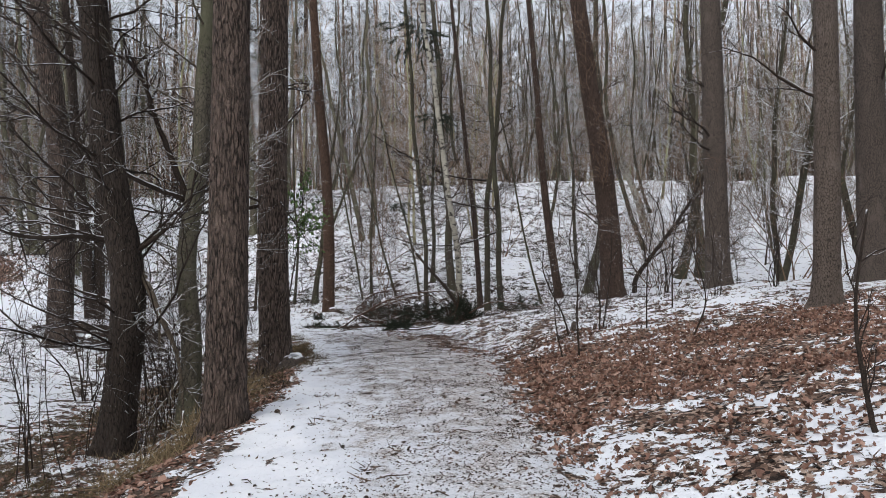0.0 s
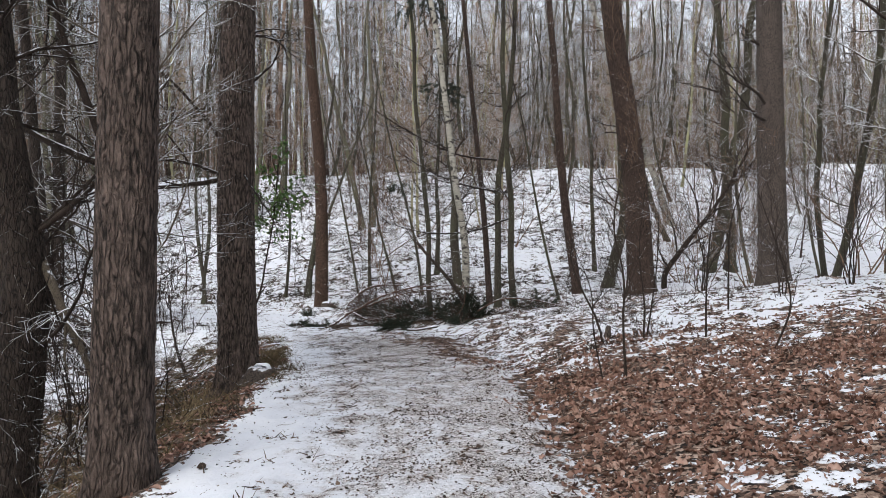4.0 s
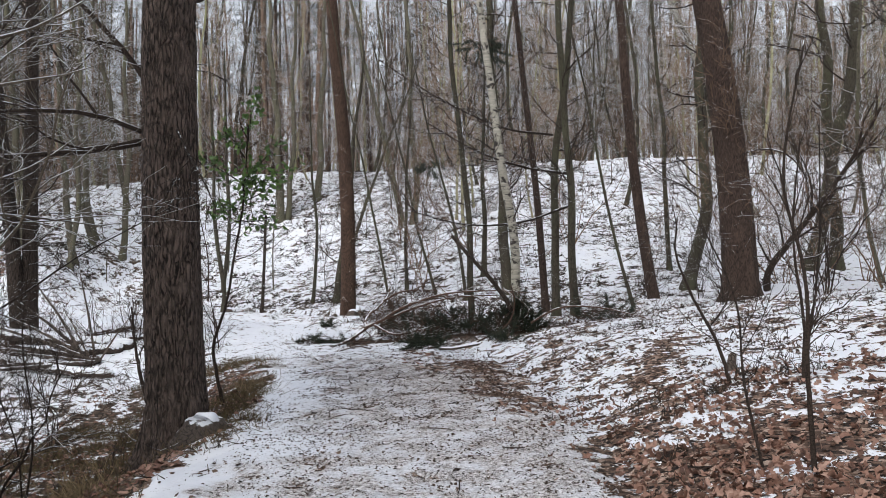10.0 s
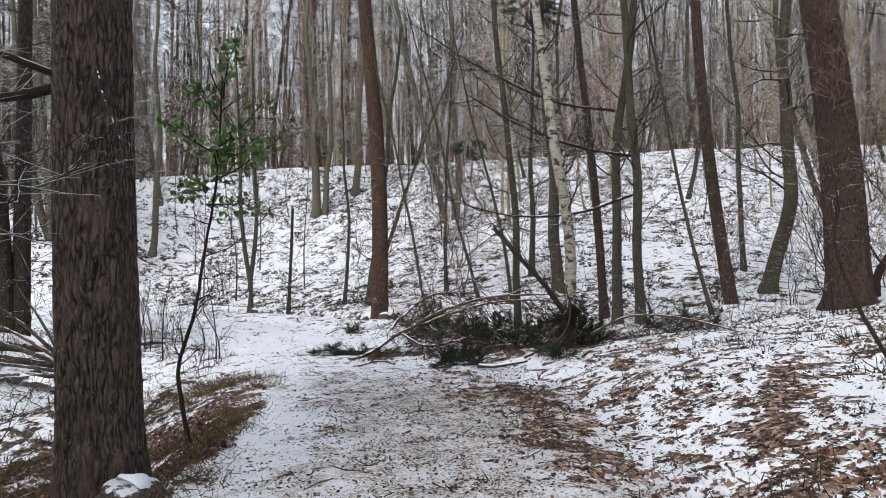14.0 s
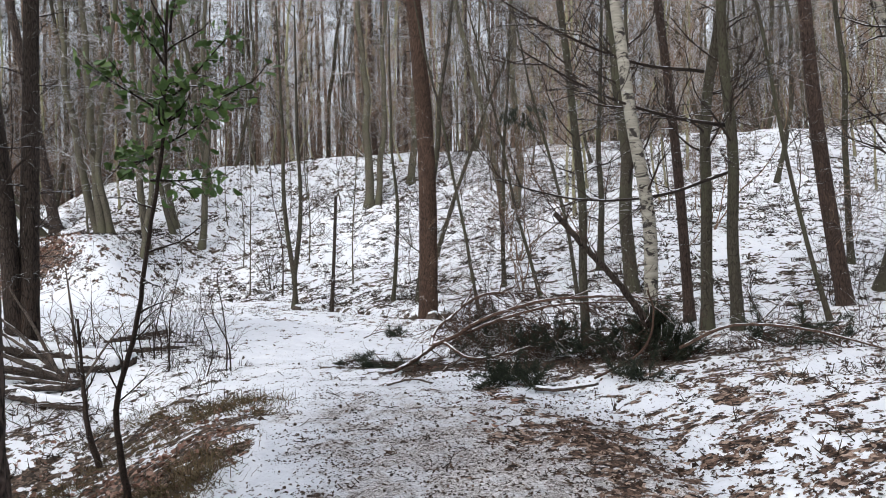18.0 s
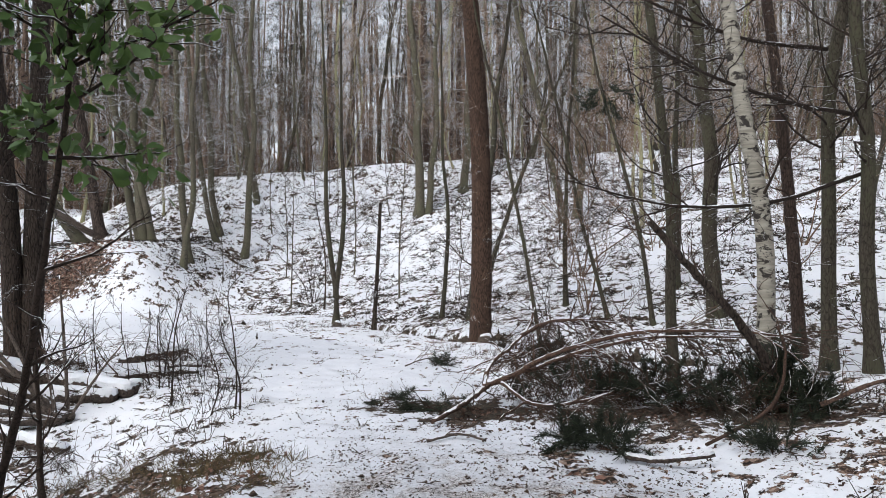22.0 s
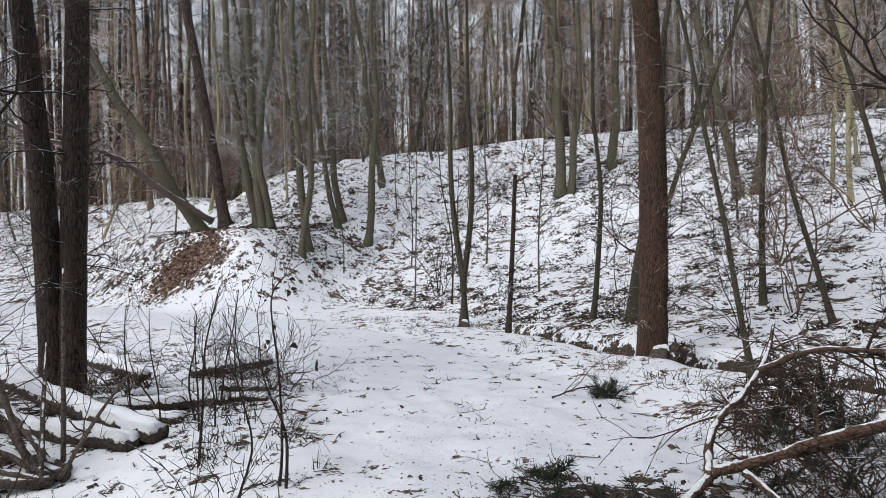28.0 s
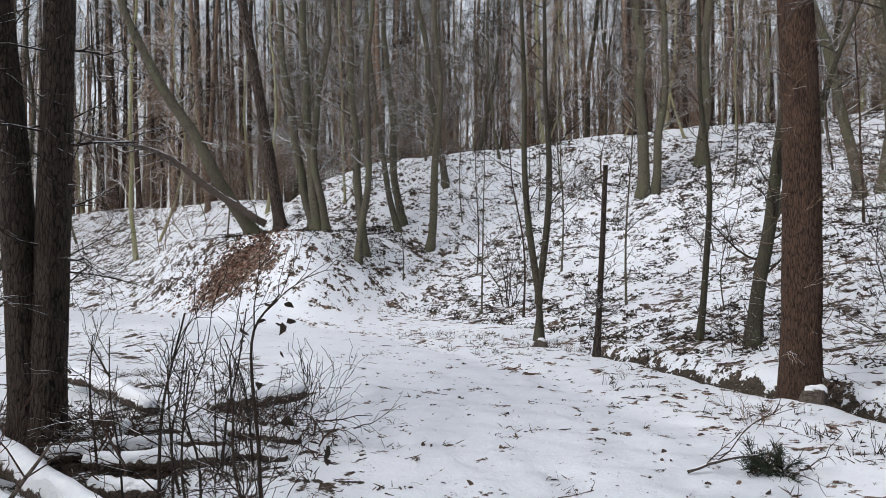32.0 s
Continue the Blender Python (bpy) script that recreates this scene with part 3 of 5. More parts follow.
def build_trunk(kind, r, seen, lean, bow, tall, rng, near):
    step, sides = (0.05, 56) if near else (0.3, 14)
    line = trunk_line(0, seen, lean, bow, tall, step)
    z = line[:, 2]
    if kind in ("beech", "alder", "maple", "oak", "birch"):
        sway = 0.035 + 0.5 * r
        for wave in (1.3, 2.7):
            line[:, :2] += sway * wave * 0.15 * (np.sin(z[:, None] * 3.14 / wave + rng.uniform(0, 6.28, 2)) * np.clip(z, 0, 1.5)[:, None] / 1.5)
    taper = LOOKS[kind][3]
    radii = r * (1.0 if near else 0.88) * (1 - (1 - taper) * np.clip(z, 0, None) / tall) * (1 + 0.55 * np.exp(-np.clip(z + 0.1, 0, None) / 0.22))
    turn = np.linspace(0, 2 * np.pi, sides, endpoint=False)
    zz, tt = np.meshgrid(z, turn, indexing="ij")
    rough = 1 + 0.04 * np.sin(tt * 3 + zz * 0.6 + rng.random() * 9) + 0.12 * np.exp(-np.clip(zz, 0, None) / 0.25) * np.sin(tt * 5 + rng.random() * 6)
    if near:
        u, v = tt * r * 1.0, zz
        plate = np.abs(lumps(np.cos(tt) * 1.3 * r / 0.09 + 7 * np.sin(tt), zz / 0.22 + 3 * np.sin(tt * 2), 1.0, 31))
        plate = np.minimum(plate, np.abs(lumps(np.sin(tt) * 1.3 * r / 0.09 + 5 * np.cos(tt), zz / 0.30 + 2 * np.cos(tt * 3), 1.0, 32)))
        rough = rough + 0.085 * np.clip(plate / 0.2, 0, 1) - 0.05 + 0.012 * lumps(u / 0.02 + 50, v / 0.05, 1.0, 33)
    soup = Soup()
    soup.tube(line, radii, sides, rough)
    return soup, line, radii


def tree(kind, x, y, r, seen, lean=(0, 0), bow=(0, 0), near=False, low=1.2, boughs=14, reach=1.6, level=2, thick=0.03, tall=None, label="", up=0.5, z=None):
    bark_of, twig, full, _, words, category = LOOKS[kind]
    rng = np.random.default_rng(int(abs(x) * 1000 + abs(y) * 77))
    tall = tall or full
    name = {"pine": "pine_tree", "slim_pine": "pine_tree", "spruce": "conifer_tree", "larch": "conifer_tree", "maple": "young_tree", "birch": "birch_tree"}.get(kind, "tree")
    home = root(name, x, y, z_at(x, y) if z is None else z, label or words, category)
    soup, line, radii = build_trunk(kind, r, seen, lean, bow, tall, rng, near)
    part("trunk", soup, bark_of, home)
    crown = Soup()
    for k in range(boughs):
        h = low + (tall - low) * ((k + rng.random()) / boughs) ** 1.15
        n = min(int(np.searchsorted(line[:, 2], h)), len(line) - 2)
        turn = rng.random() * 6.283
        size = reach * (0.5 + 0.8 * rng.random()) * (1 - 0.35 * h / tall)
        limb(crown, rng, line[n], (math.cos(turn), math.sin(turn), up * (0.4 + rng.random())), size, min(max(0.007, radii[n] * 0.22), thick), level, 5, 0.2, 0.28, 6, 0.8, 0.55, 0.003)
    if boughs:
        part("crown", crown, twig, home, "bare twigs dusted with snow")
    return home

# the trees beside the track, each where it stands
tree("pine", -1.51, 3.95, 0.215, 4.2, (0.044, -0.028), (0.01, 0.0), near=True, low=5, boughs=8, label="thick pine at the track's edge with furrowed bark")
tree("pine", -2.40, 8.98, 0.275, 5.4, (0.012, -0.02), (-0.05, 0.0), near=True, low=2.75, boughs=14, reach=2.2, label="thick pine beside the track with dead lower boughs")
tree("oak", -3.8, 5.97, 0.235, 5.2, (-0.018, -0.031), (0.24, 0.01), near=True, low=1.2, boughs=66, reach=2.4, thick=0.024)
tree("beech", -3.07, 6.72, 0.175, 5.6, (0.062, -0.027), (-0.02, 0.0), low=1.6, boughs=60, reach=2.0, thick=0.018, label="smooth grey-green trunk with crooked side branches")
tree("pine", -9.57, 14.16, 0.36, 9.7, (-0.054, -0.033), (0.38, 0.02), low=2.0, boughs=44, reach=2.8)
tree("spruce", 6.66, 7.88, 0.195, 4.5, (0.022, -0.029), (0.02, 0.0), near=True, low=3, boughs=14, reach=1.8)
tree("spruce", 6.72, 13.03, 0.31, 7.0, (-0.005, -0.02), (0.0, 0.0), low=2.6, boughs=18, reach=2.0)
tree("larch", 5.05, 17.1, 0.325, 6.1, (-0.087, -0.029), (0.14, 0.02), near=True, low=0.8, boughs=110, reach=1.6, thick=0.010)
tree("slim_pine", -4.24, 21.75, 0.21, 7.6, (-0.019, -0.016), (0.15, 0.03), near=True, low=0.5, boughs=110, reach=0.75, up=-0.1, level=1, thick=0.006)
tree("birch", 0.61, 16.60, 0.110, 4.6, (-0.072, 0.002), (0.15, 0.0), low=2.0)
tree("birch", 9.73, 32.64, 0.21, 6.4, (-0.343, -0.093), (0.09, 0.02), low=3.0, label="snow-covered birch leaning far over")
for row in ((-0.38, 18.10, 0.082, 5.0, (-0.043, -0.003), (0.06, 0.0)), (0.15, 23.76, 0.182, 5.5, (-0.038, -0.020), (0.03, 0.01)), (1.45, 18.30, 0.105, 5.4, (0.070, 0.005), (-0.12, -0.03)),
            (1.86, 17.87, 0.100, 5.2, (-0.022, -0.017), (0.0, 0.0)), (5.27, 23.34, 0.204, 5.8, (0.090, 0.010), (0.34, 0.08)), (5.18, 25.61, 0.087, 6.8, (-0.030, -0.018), (0.05, 0.01))):
    tree("alder", *row, boughs=32, low=2.3, reach=1.9)
for row in ((1.24, 19.30, 0.100, 5.2, (-0.066, 0.005), (0.05, 0.0)), (3.95, 20.60, 0.165, 7.3, (-0.082, 0.013), (-0.12, 0.02))):
    tree("larch", *row, boughs=30, low=0.9, reach=1.1, thick=0.010, label="slender reddish bent trunk with fine twigs")
for row in ((-6.51, 29.78, 0.090, 4.4, (0.362, 0.075), (-0.09, -0.02)), 
            (-6.40, 25.28, 0.066, 4.2, (0.023, -0.006), (0.11, 0.03)), (-0.71, 25.87, 0.103, 5.2, (0.025, -0.005), (0.0, 0.0)), (3.07, 17.81, 0.040, 2.8, (-0.205, -0.060), (-0.05, -0.01)),
            (-2.68, 20.47, 0.042, 3.5, (-0.151, -0.104), (0.03, 0.02))):
    tree("maple", *row, boughs=16, low=0.8, reach=1.1)
for row in ((-20.30, 29.50, 0.215, 7.4, (-0.103, -0.109), (-0.18, -0.19)), (-19.90, 29.20, 0.235, 6.7, (-0.046, -0.048), (-0.05, -0.05)), (-19.60, 29.30, 0.175, 6.5, (0.011, 0.011), (-0.29, -0.30)),
            (-17.90, 29.30, 0.187, 7.0, (-0.042, -0.039), (-0.08, -0.07)), (-18.81, 31.96, 0.146, 5.2, (-0.117, -0.100), (-0.12, -0.11)), (-17.44, 32.01, 0.190, 7.5, (0.029, 0.022), (0.13, 0.10)),
            (-11.70, 36.45, 0.270, 6.1, (-0.020, -0.008), (0.08, 0.03)), (-11.35, 36.66, 0.190, 6.0, (0.059, 0.023), (0.09, 0.03)), (-10.46, 38.70, 0.240, 6.2, (0.064, 0.021), (0.03, 0.01)),
            (-19.00, 34.98, 0.180, 4.7, (-0.112, -0.084), (0.0, 0.0)), (-5.00, 34.06, 0.190, 3.5, (-0.187, -0.035), (0.06, 0.01)), (-4.52, 34.24, 0.200, 3.7, (0.016, 0.003), (0.10, 0.02)),
            (-19.15, 32.60, 0.190, 4.2, (-0.076, -0.052), (-0.08, -0.06)), (-17.63, 28.70, 0.150, 5.1, (0.055, 0.036), (0.10, 0.06))):
    x, y, r, *rest = row
    tree("beech", x, y, r * 0.85, *rest, low=1.6, boughs=26, reach=1.9)
for row in ((-3.18, 25.11, 0.068, 4.1, (0.039, 0.004), (-0.07, -0.01)), (-2.01, 23.78, 0.052, 2.9, (-0.225, -0.027), (-0.03, 0.0)), (-1.03, 23.16, 0.055, 3.6, (-0.181, -0.010), (0.09, 0.0)),
            (-5.40, 24.67, 0.125, 2.4, (0.126, 0.035), (-0.01, 0.0))):
    tree("maple", *row, low=0.7, boughs=18, reach=1.1)

# two stems from one root at the left bend, a broken snag and the leaning tree on the knoll
def forked_tree():
    x, y = -9.75, 16.17
    home = root("tree", x, y, z_at(x, y), "forked dark trunk standing among fallen logs", "tree")
    rng = np.random.default_rng(77)
    turn = np.linspace(0, 2 * np.pi, 28, endpoint=False)
    for at, size, lean, bow in (((-0.085, -0.05), 0.158, (-0.031, -0.061), (0.02, 0.05)), ((0.075, 0.05), 0.165, (0.010, 0.019), (0.0, 0.0))):
        soup, crown = Soup(), Soup()
        line = trunk_line(0, 4.6, lean, bow, 11, 0.12)
        line[:, :2] += at
        z = line[:, 2]
        rough = 1 + 0.05 * np.sin(3 * turn + z[:, None] * 0.7) + 0.05 * lumps(turn[None] * 4.5 + 40, z[:, None] / 0.25 + 0 * turn[None], 1.0, 34)
        soup.tube(line, size * (1 - 0.04 * np.clip(z, 0, 11)) * (1 + 0.5 * np.exp(-np.clip(z + 0.1, 0, None) / 0.2)), 28, rough)
        part("trunk", soup, OAK, home)
        for _ in range(26):
            n, way = int(rng.integers(14, len(line) - 2)), rng.random() * 6.283
            limb(crown, rng, line[n], (math.cos(way), math.sin(way), 0.2), rng.uniform(0.6, 1.8), 0.014, 2)
        part("crown", crown, TWIG, home, "bare dark twigs")


forked_tree()
tree("snag", -7.5, 23.6, 0.058, 2.9, (0.06, 0.01), (0.01, 0.0), boughs=16, low=0.4, tall=2.9, reach=0.6, label="broken dead stem with splintered top at the track's edge")
tree("beech", -22.0, 28.3, 0.26, 7.4, (-0.347, -0.430), (-0.13, -0.16), boughs=12, low=3, tall=10, reach=1.6, label="tree leaning steeply off a leafy knoll")
tree("pine", -24.5, 31.5, 0.27, 8.1, (-0.105, -0.122), (0.02, 0.02), boughs=10, low=5, label="dark pine behind the knoll")
tree("alder", 10.11, 25.58, 0.22, 8.9, (-0.017, 0.006), (0.03, -0.01), boughs=22, low=3.0, reach=2.2, label="dark bare tree on the bank behind the conifers")
tree("alder", 9.23, 25.31, 0.24, 8.2, (0.181, -0.060), (0.18, -0.06), boughs=22, low=3.0, reach=2.2, label="dark bare tree leaning over the bank")
tree("spruce", 9.0, 10.8, 0.34, 5, (0.0, -0.02), boughs=16, low=2.4, reach=2.0, label="dark conifer with a wide root flare")


def twin_stems():
    home = tree("maple", -9.75, 25.75, 0.115, 1.3, (0.03, 0.01), (0.0, 0.0), boughs=0, tall=1.2, label="young tree with two dark stems at the slope's foot")
    rng = np.random.default_rng(78)
    for lean, bow in (((-0.05, -0.03), (-0.10, -0.06)), ((0.045, 0.01), (0.12, 0.08))):
        soup, crown = Soup(), Soup()
        line = trunk_line(0, 4.0, lean, bow, 8, 0.2)
        line[:, 2] += 1.0
        soup.tube(line, 0.075 * (1 - 0.09 * np.clip(line[:, 2] - 1, 0, 9)), 12)
        part("trunk", soup, ALDER, home)
        for _ in range(16):
            n, turn = int(rng.integers(4, len(line) - 2)), rng.random() * 6.283
            limb(crown, rng, line[n], (math.cos(turn), math.sin(turn), 0.7), rng.uniform(0.6, 1.8), 0.011, 2)
        part("crown", crown, TWIG, home)


twin_stems()


# low boughs of the trees by the track
def bough(name, points, r, seed, label, twig=TWIG, twigs=9, reach=1.0):
    x, y, z = points[0]
    home = root(name, x, y, z, label, "branch")
    soup, side = Soup(), Soup()
    line = rod(soup, [np.subtract(p, points[0]) for p in points], np.linspace(r, r * 0.3, len(points)), 8, 0.1, seed)
    rng = np.random.default_rng(seed)
    for _ in range(twigs):
        n = int(rng.integers(len(line) // 4, len(line) - 1))
        side = Soup()
        limb(side, rng, line[n], unit(line[n] - line[n - 1]) + rng.normal(0, 0.6, 3), reach * rng.uniform(0.4, 1.2), r * 0.35, 2, 5, 0.0, 0.3, 5, 0.8, 0.55, 0.0025)
        part("twig", side, twig, home)
    part("bough", soup, twig, home)


bough("dead_bough", ((-2.45, 8.9, 2.74), (-3.3, 8.75, 2.62), (-4.2, 8.6, 2.6), (-5.0, 8.5, 2.75)), 0.04, 501, "bare dead bough standing out from the thick pine")
bough("dead_bough", ((-2.45, 8.9, 3.05), (-2.85, 8.8, 3.65), (-3.4, 8.7, 4.25), (-4.0, 8.6, 4.7)), 0.032, 502, "bare dead bough rising from the thick pine")
bough("dead_bough", ((-2.35, 8.85, 2.9), (-2.0, 8.5, 2.5), (-1.75, 8.3, 2.2), (-1.6, 8.2, 1.95)), 0.014, 503, "thin dry bough drooping from the thick pine", twigs=5, reach=0.5)
bough("crooked_bough", ((-3.55, 5.95, 1.9), (-4.1, 5.85, 2.06), (-4.9, 5.8, 2.08), (-5.6, 5.8, 2.3)), 0.05, 504, "crooked bare bough of the dark trunk", twigs=14)
bough("crooked_bough", ((-3.4, 5.9, 1.85), (-2.85, 5.75, 2.2), (-2.6, 5.7, 2.45), (-2.5, 5.7, 2.9)), 0.035, 505, "crooked bare bough of the dark trunk", twigs=10)
bough("crooked_bough", ((-3.45, 5.9, 1.8), (-3.1, 5.9, 0.97), (-2.9, 6.0, 0.35), (-2.85, 6.05, -0.5)), 0.05, 506, "bent grey stem leaning against the dark trunk", GREYTWIG, 6)
bough("crooked_bough", ((-3.05, 6.66, 2.6), (-3.8, 6.6, 2.96), (-4.87, 6.53, 3.65), (-5.6, 6.5, 4.1)), 0.045, 507, "long crooked bough of the smooth trunk", twigs=14)
bough("crooked_bough", ((-3.02, 6.66, 2.63), (-3.42, 6.6, 3.7), (-3.75, 6.56, 4.6), (-4.4, 6.5, 4.85)), 0.05, 508, "long crooked bough of the smooth trunk", twigs=14)
bough("arched_bough", ((-21.4, 28.25, 2.9), (-22.37, 27.05, 3.89), (-23.14, 26.1, 4.87), (-23.89, 25.17, 5.38), (-24.82, 24.01, 5.66), (-25.81, 22.78, 6.49)), 0.13, 509, "arched fallen stem carrying a ridge of snow", DEAD, 6, 1.4)
bough("crooked_bough", ((6.0, 18.64, 0.55), (6.07, 18.64, 1.1), (6.65, 18.47, 1.95), (7.12, 18.34, 2.58), (7.65, 18.18, 3.39), (8.29, 18.0, 4.61)), 0.085, 513, "crooked dark stem arching out beside the leaning conifer", twigs=16, reach=1.6)
bough("long_bough", ((1.75, 17.9, 3.3), (0.9, 17.0, 3.35), (0.0, 16.2, 3.6), (-0.9, 15.6, 4.1)), 0.03, 510, "long bare bough reaching over the brush", twigs=16, reach=1.3)
bough("long_bough", ((1.8, 17.9, 2.6), (0.8, 17.2, 2.25), (-0.3, 16.6, 2.2), (-1.4, 16.1, 2.5)), 0.028, 511, "long bare bough reaching over the brush", twigs=16, reach=1.3)
bough("long_bough", ((1.5, 18.2, 4.2), (0.4, 17.5, 4.3), (-0.9, 16.9, 4.9), (-2.0, 16.3, 5.6)), 0.028, 512, "long bare bough reaching over the brush", twigs=16, reach=1.4)


def needle_shoot(rng, at, go, length):
    """A curved pine shoot set round with needles."""
    soup = Soup()
    line = np.array(limb(soup, rng, at, go, length, 0.006, 1, 4, 0.1, 0.3, 3, 0.6, 0.5, 0.003))
    count = int(330 * length)
    s = rng.uniform(0.12, 1.0, count) * (len(line) - 1)
    n = np.minimum(s.astype(int), len(line) - 2)
    foot = line[n] + (line[n + 1] - line[n]) * (s - n)[:, None] + rng.normal(0, 0.012, (count, 3))
    along = line[n + 1] - line[n]
    along /= np.linalg.norm(along, axis=1, keepdims=True)
    out = along * 0.8 + rng.normal(0, 0.55, (count, 3))
    out /= np.linalg.norm(out, axis=1, keepdims=True)
    side = np.cross(out, rng.normal(0, 1, (count, 3)))
    side *= 0.0035 / (np.linalg.norm(side, axis=1, keepdims=True) + 1e-9)
    tip = foot + out * rng.uniform(0.05, 0.10, (count, 1))
    soup.add(np.stack([foot - side, foot + side, tip + side * 0.4, tip - side * 0.4], 1), np.arange(count * 4).reshape(-1, 4))
    return soup


def needle_tuft(x, y, z, size, count, seed):
    """Evergreen shoots caught among the branches, hanging from one broken stem."""
    rng = np.random.default_rng(seed)
    home = root("hanging_pine_spray", x, y, z, "dark pine spray caught among bare branches", "branch")
    for k in range(count):
        at = rng.normal(0, size * 0.6, 3) * (1, 1, 0.7)
        part("needle_shoot", needle_shoot(rng, at, at + (0, 0, -0.6 * size), size * rng.uniform(0.8, 1.4)), NEEDLES, home, "dark green pine needles")


needle_tuft(0.08, 17.3, 6.0, 0.30, 26, 601)
needle_tuft(-0.33, 17.2, 8.5, 0.50, 44, 602)
needle_tuft(-0.9, 15.6, 3.3, 0.16, 10, 603)

# ---------------------------------------------------------------- the wood all round: a few grown trees, copied
def template(kind, r, tall, low, boughs, reach, level, seed, up=0.6, lean=(0, 0), bow=(0, 0), kids=6, twig=None, bare=None, label="", least=0.0075, green=0):
    bark_of, twigs, _, _, words, category = LOOKS[kind]
    rng = np.random.default_rng(seed)
    name = {"pine": "pine_tree", "slim_pine": "pine_tree", "maple": "young_tree", "birch": "birch_tree"}.get(kind, "tree")
    home = root(name, 0, 0, 0, label or words, category, "forest trees")
    soup, line, radii = build_trunk(kind, r, tall * 0.6, lean, bow, tall, rng, False)
    part("trunk", soup, bare or bark_of, home)
    crown = Soup()
    for k in range(boughs):
        h = low + (tall - low) * ((k + rng.random()) / boughs)
        n = min(int(np.searchsorted(line[:, 2], h)), len(line) - 2)
        turn = rng.random() * 6.283
        limb(crown, rng, line[n], (math.cos(turn), math.sin(turn), up * (0.4 + rng.random())), reach * (0.5 + 0.8 * rng.random()) * (1 - 0.4 * h / tall), max(0.012, radii[n] * 0.28), level, 4, 0.3, 0.26, kids, 0.75, 0.55, least)
    part("crown", crown, twig or twigs, home, "bare twigs dusted with snow")
    if green:
        soup = Soup()
        for _ in range(green):
            h = tall * rng.uniform(0.5, 1.02)
            blades(soup, rng, (rng.normal(0, 1.0), rng.normal(0, 1.0), h), 46, 0.22, 0.022, (0.28, 0.28, 0.13), 0.3, True)
        part("needle_crown", soup, NEEDLES, home, "dark green needles high up")
    return home


def thicket(seed, stems, tall, spread, twig, level=2, label="", category="shrub", thick=0.012, kids=6, bow=0.3, least=0.0028):
    """A shrub of many thin stems from one root."""
    rng = np.random.default_rng(seed)
    home = root("shrub", 0, 0, 0, label or "bare thin-stemmed shrub with reddish-brown twigs", category, "undergrowth")
    for k in range(stems):
        soup, turn = Soup(), rng.random() * 6.283
        go = (math.cos(turn) * spread * rng.random(), math.sin(turn) * spread * rng.random(), 1)
        at = (math.cos(turn) * 0.15 * rng.random(), math.sin(turn) * 0.15 * rng.random(), -0.1)
        limb(soup, rng, at, go, tall * (0.45 + 0.7 * rng.random()), thick * (0.7 + 0.6 * rng.random()), level, 5, bow, 0.42, kids, 0.6, 0.5, least, 0.25)
        part("stem", soup, twig, home)
    return home


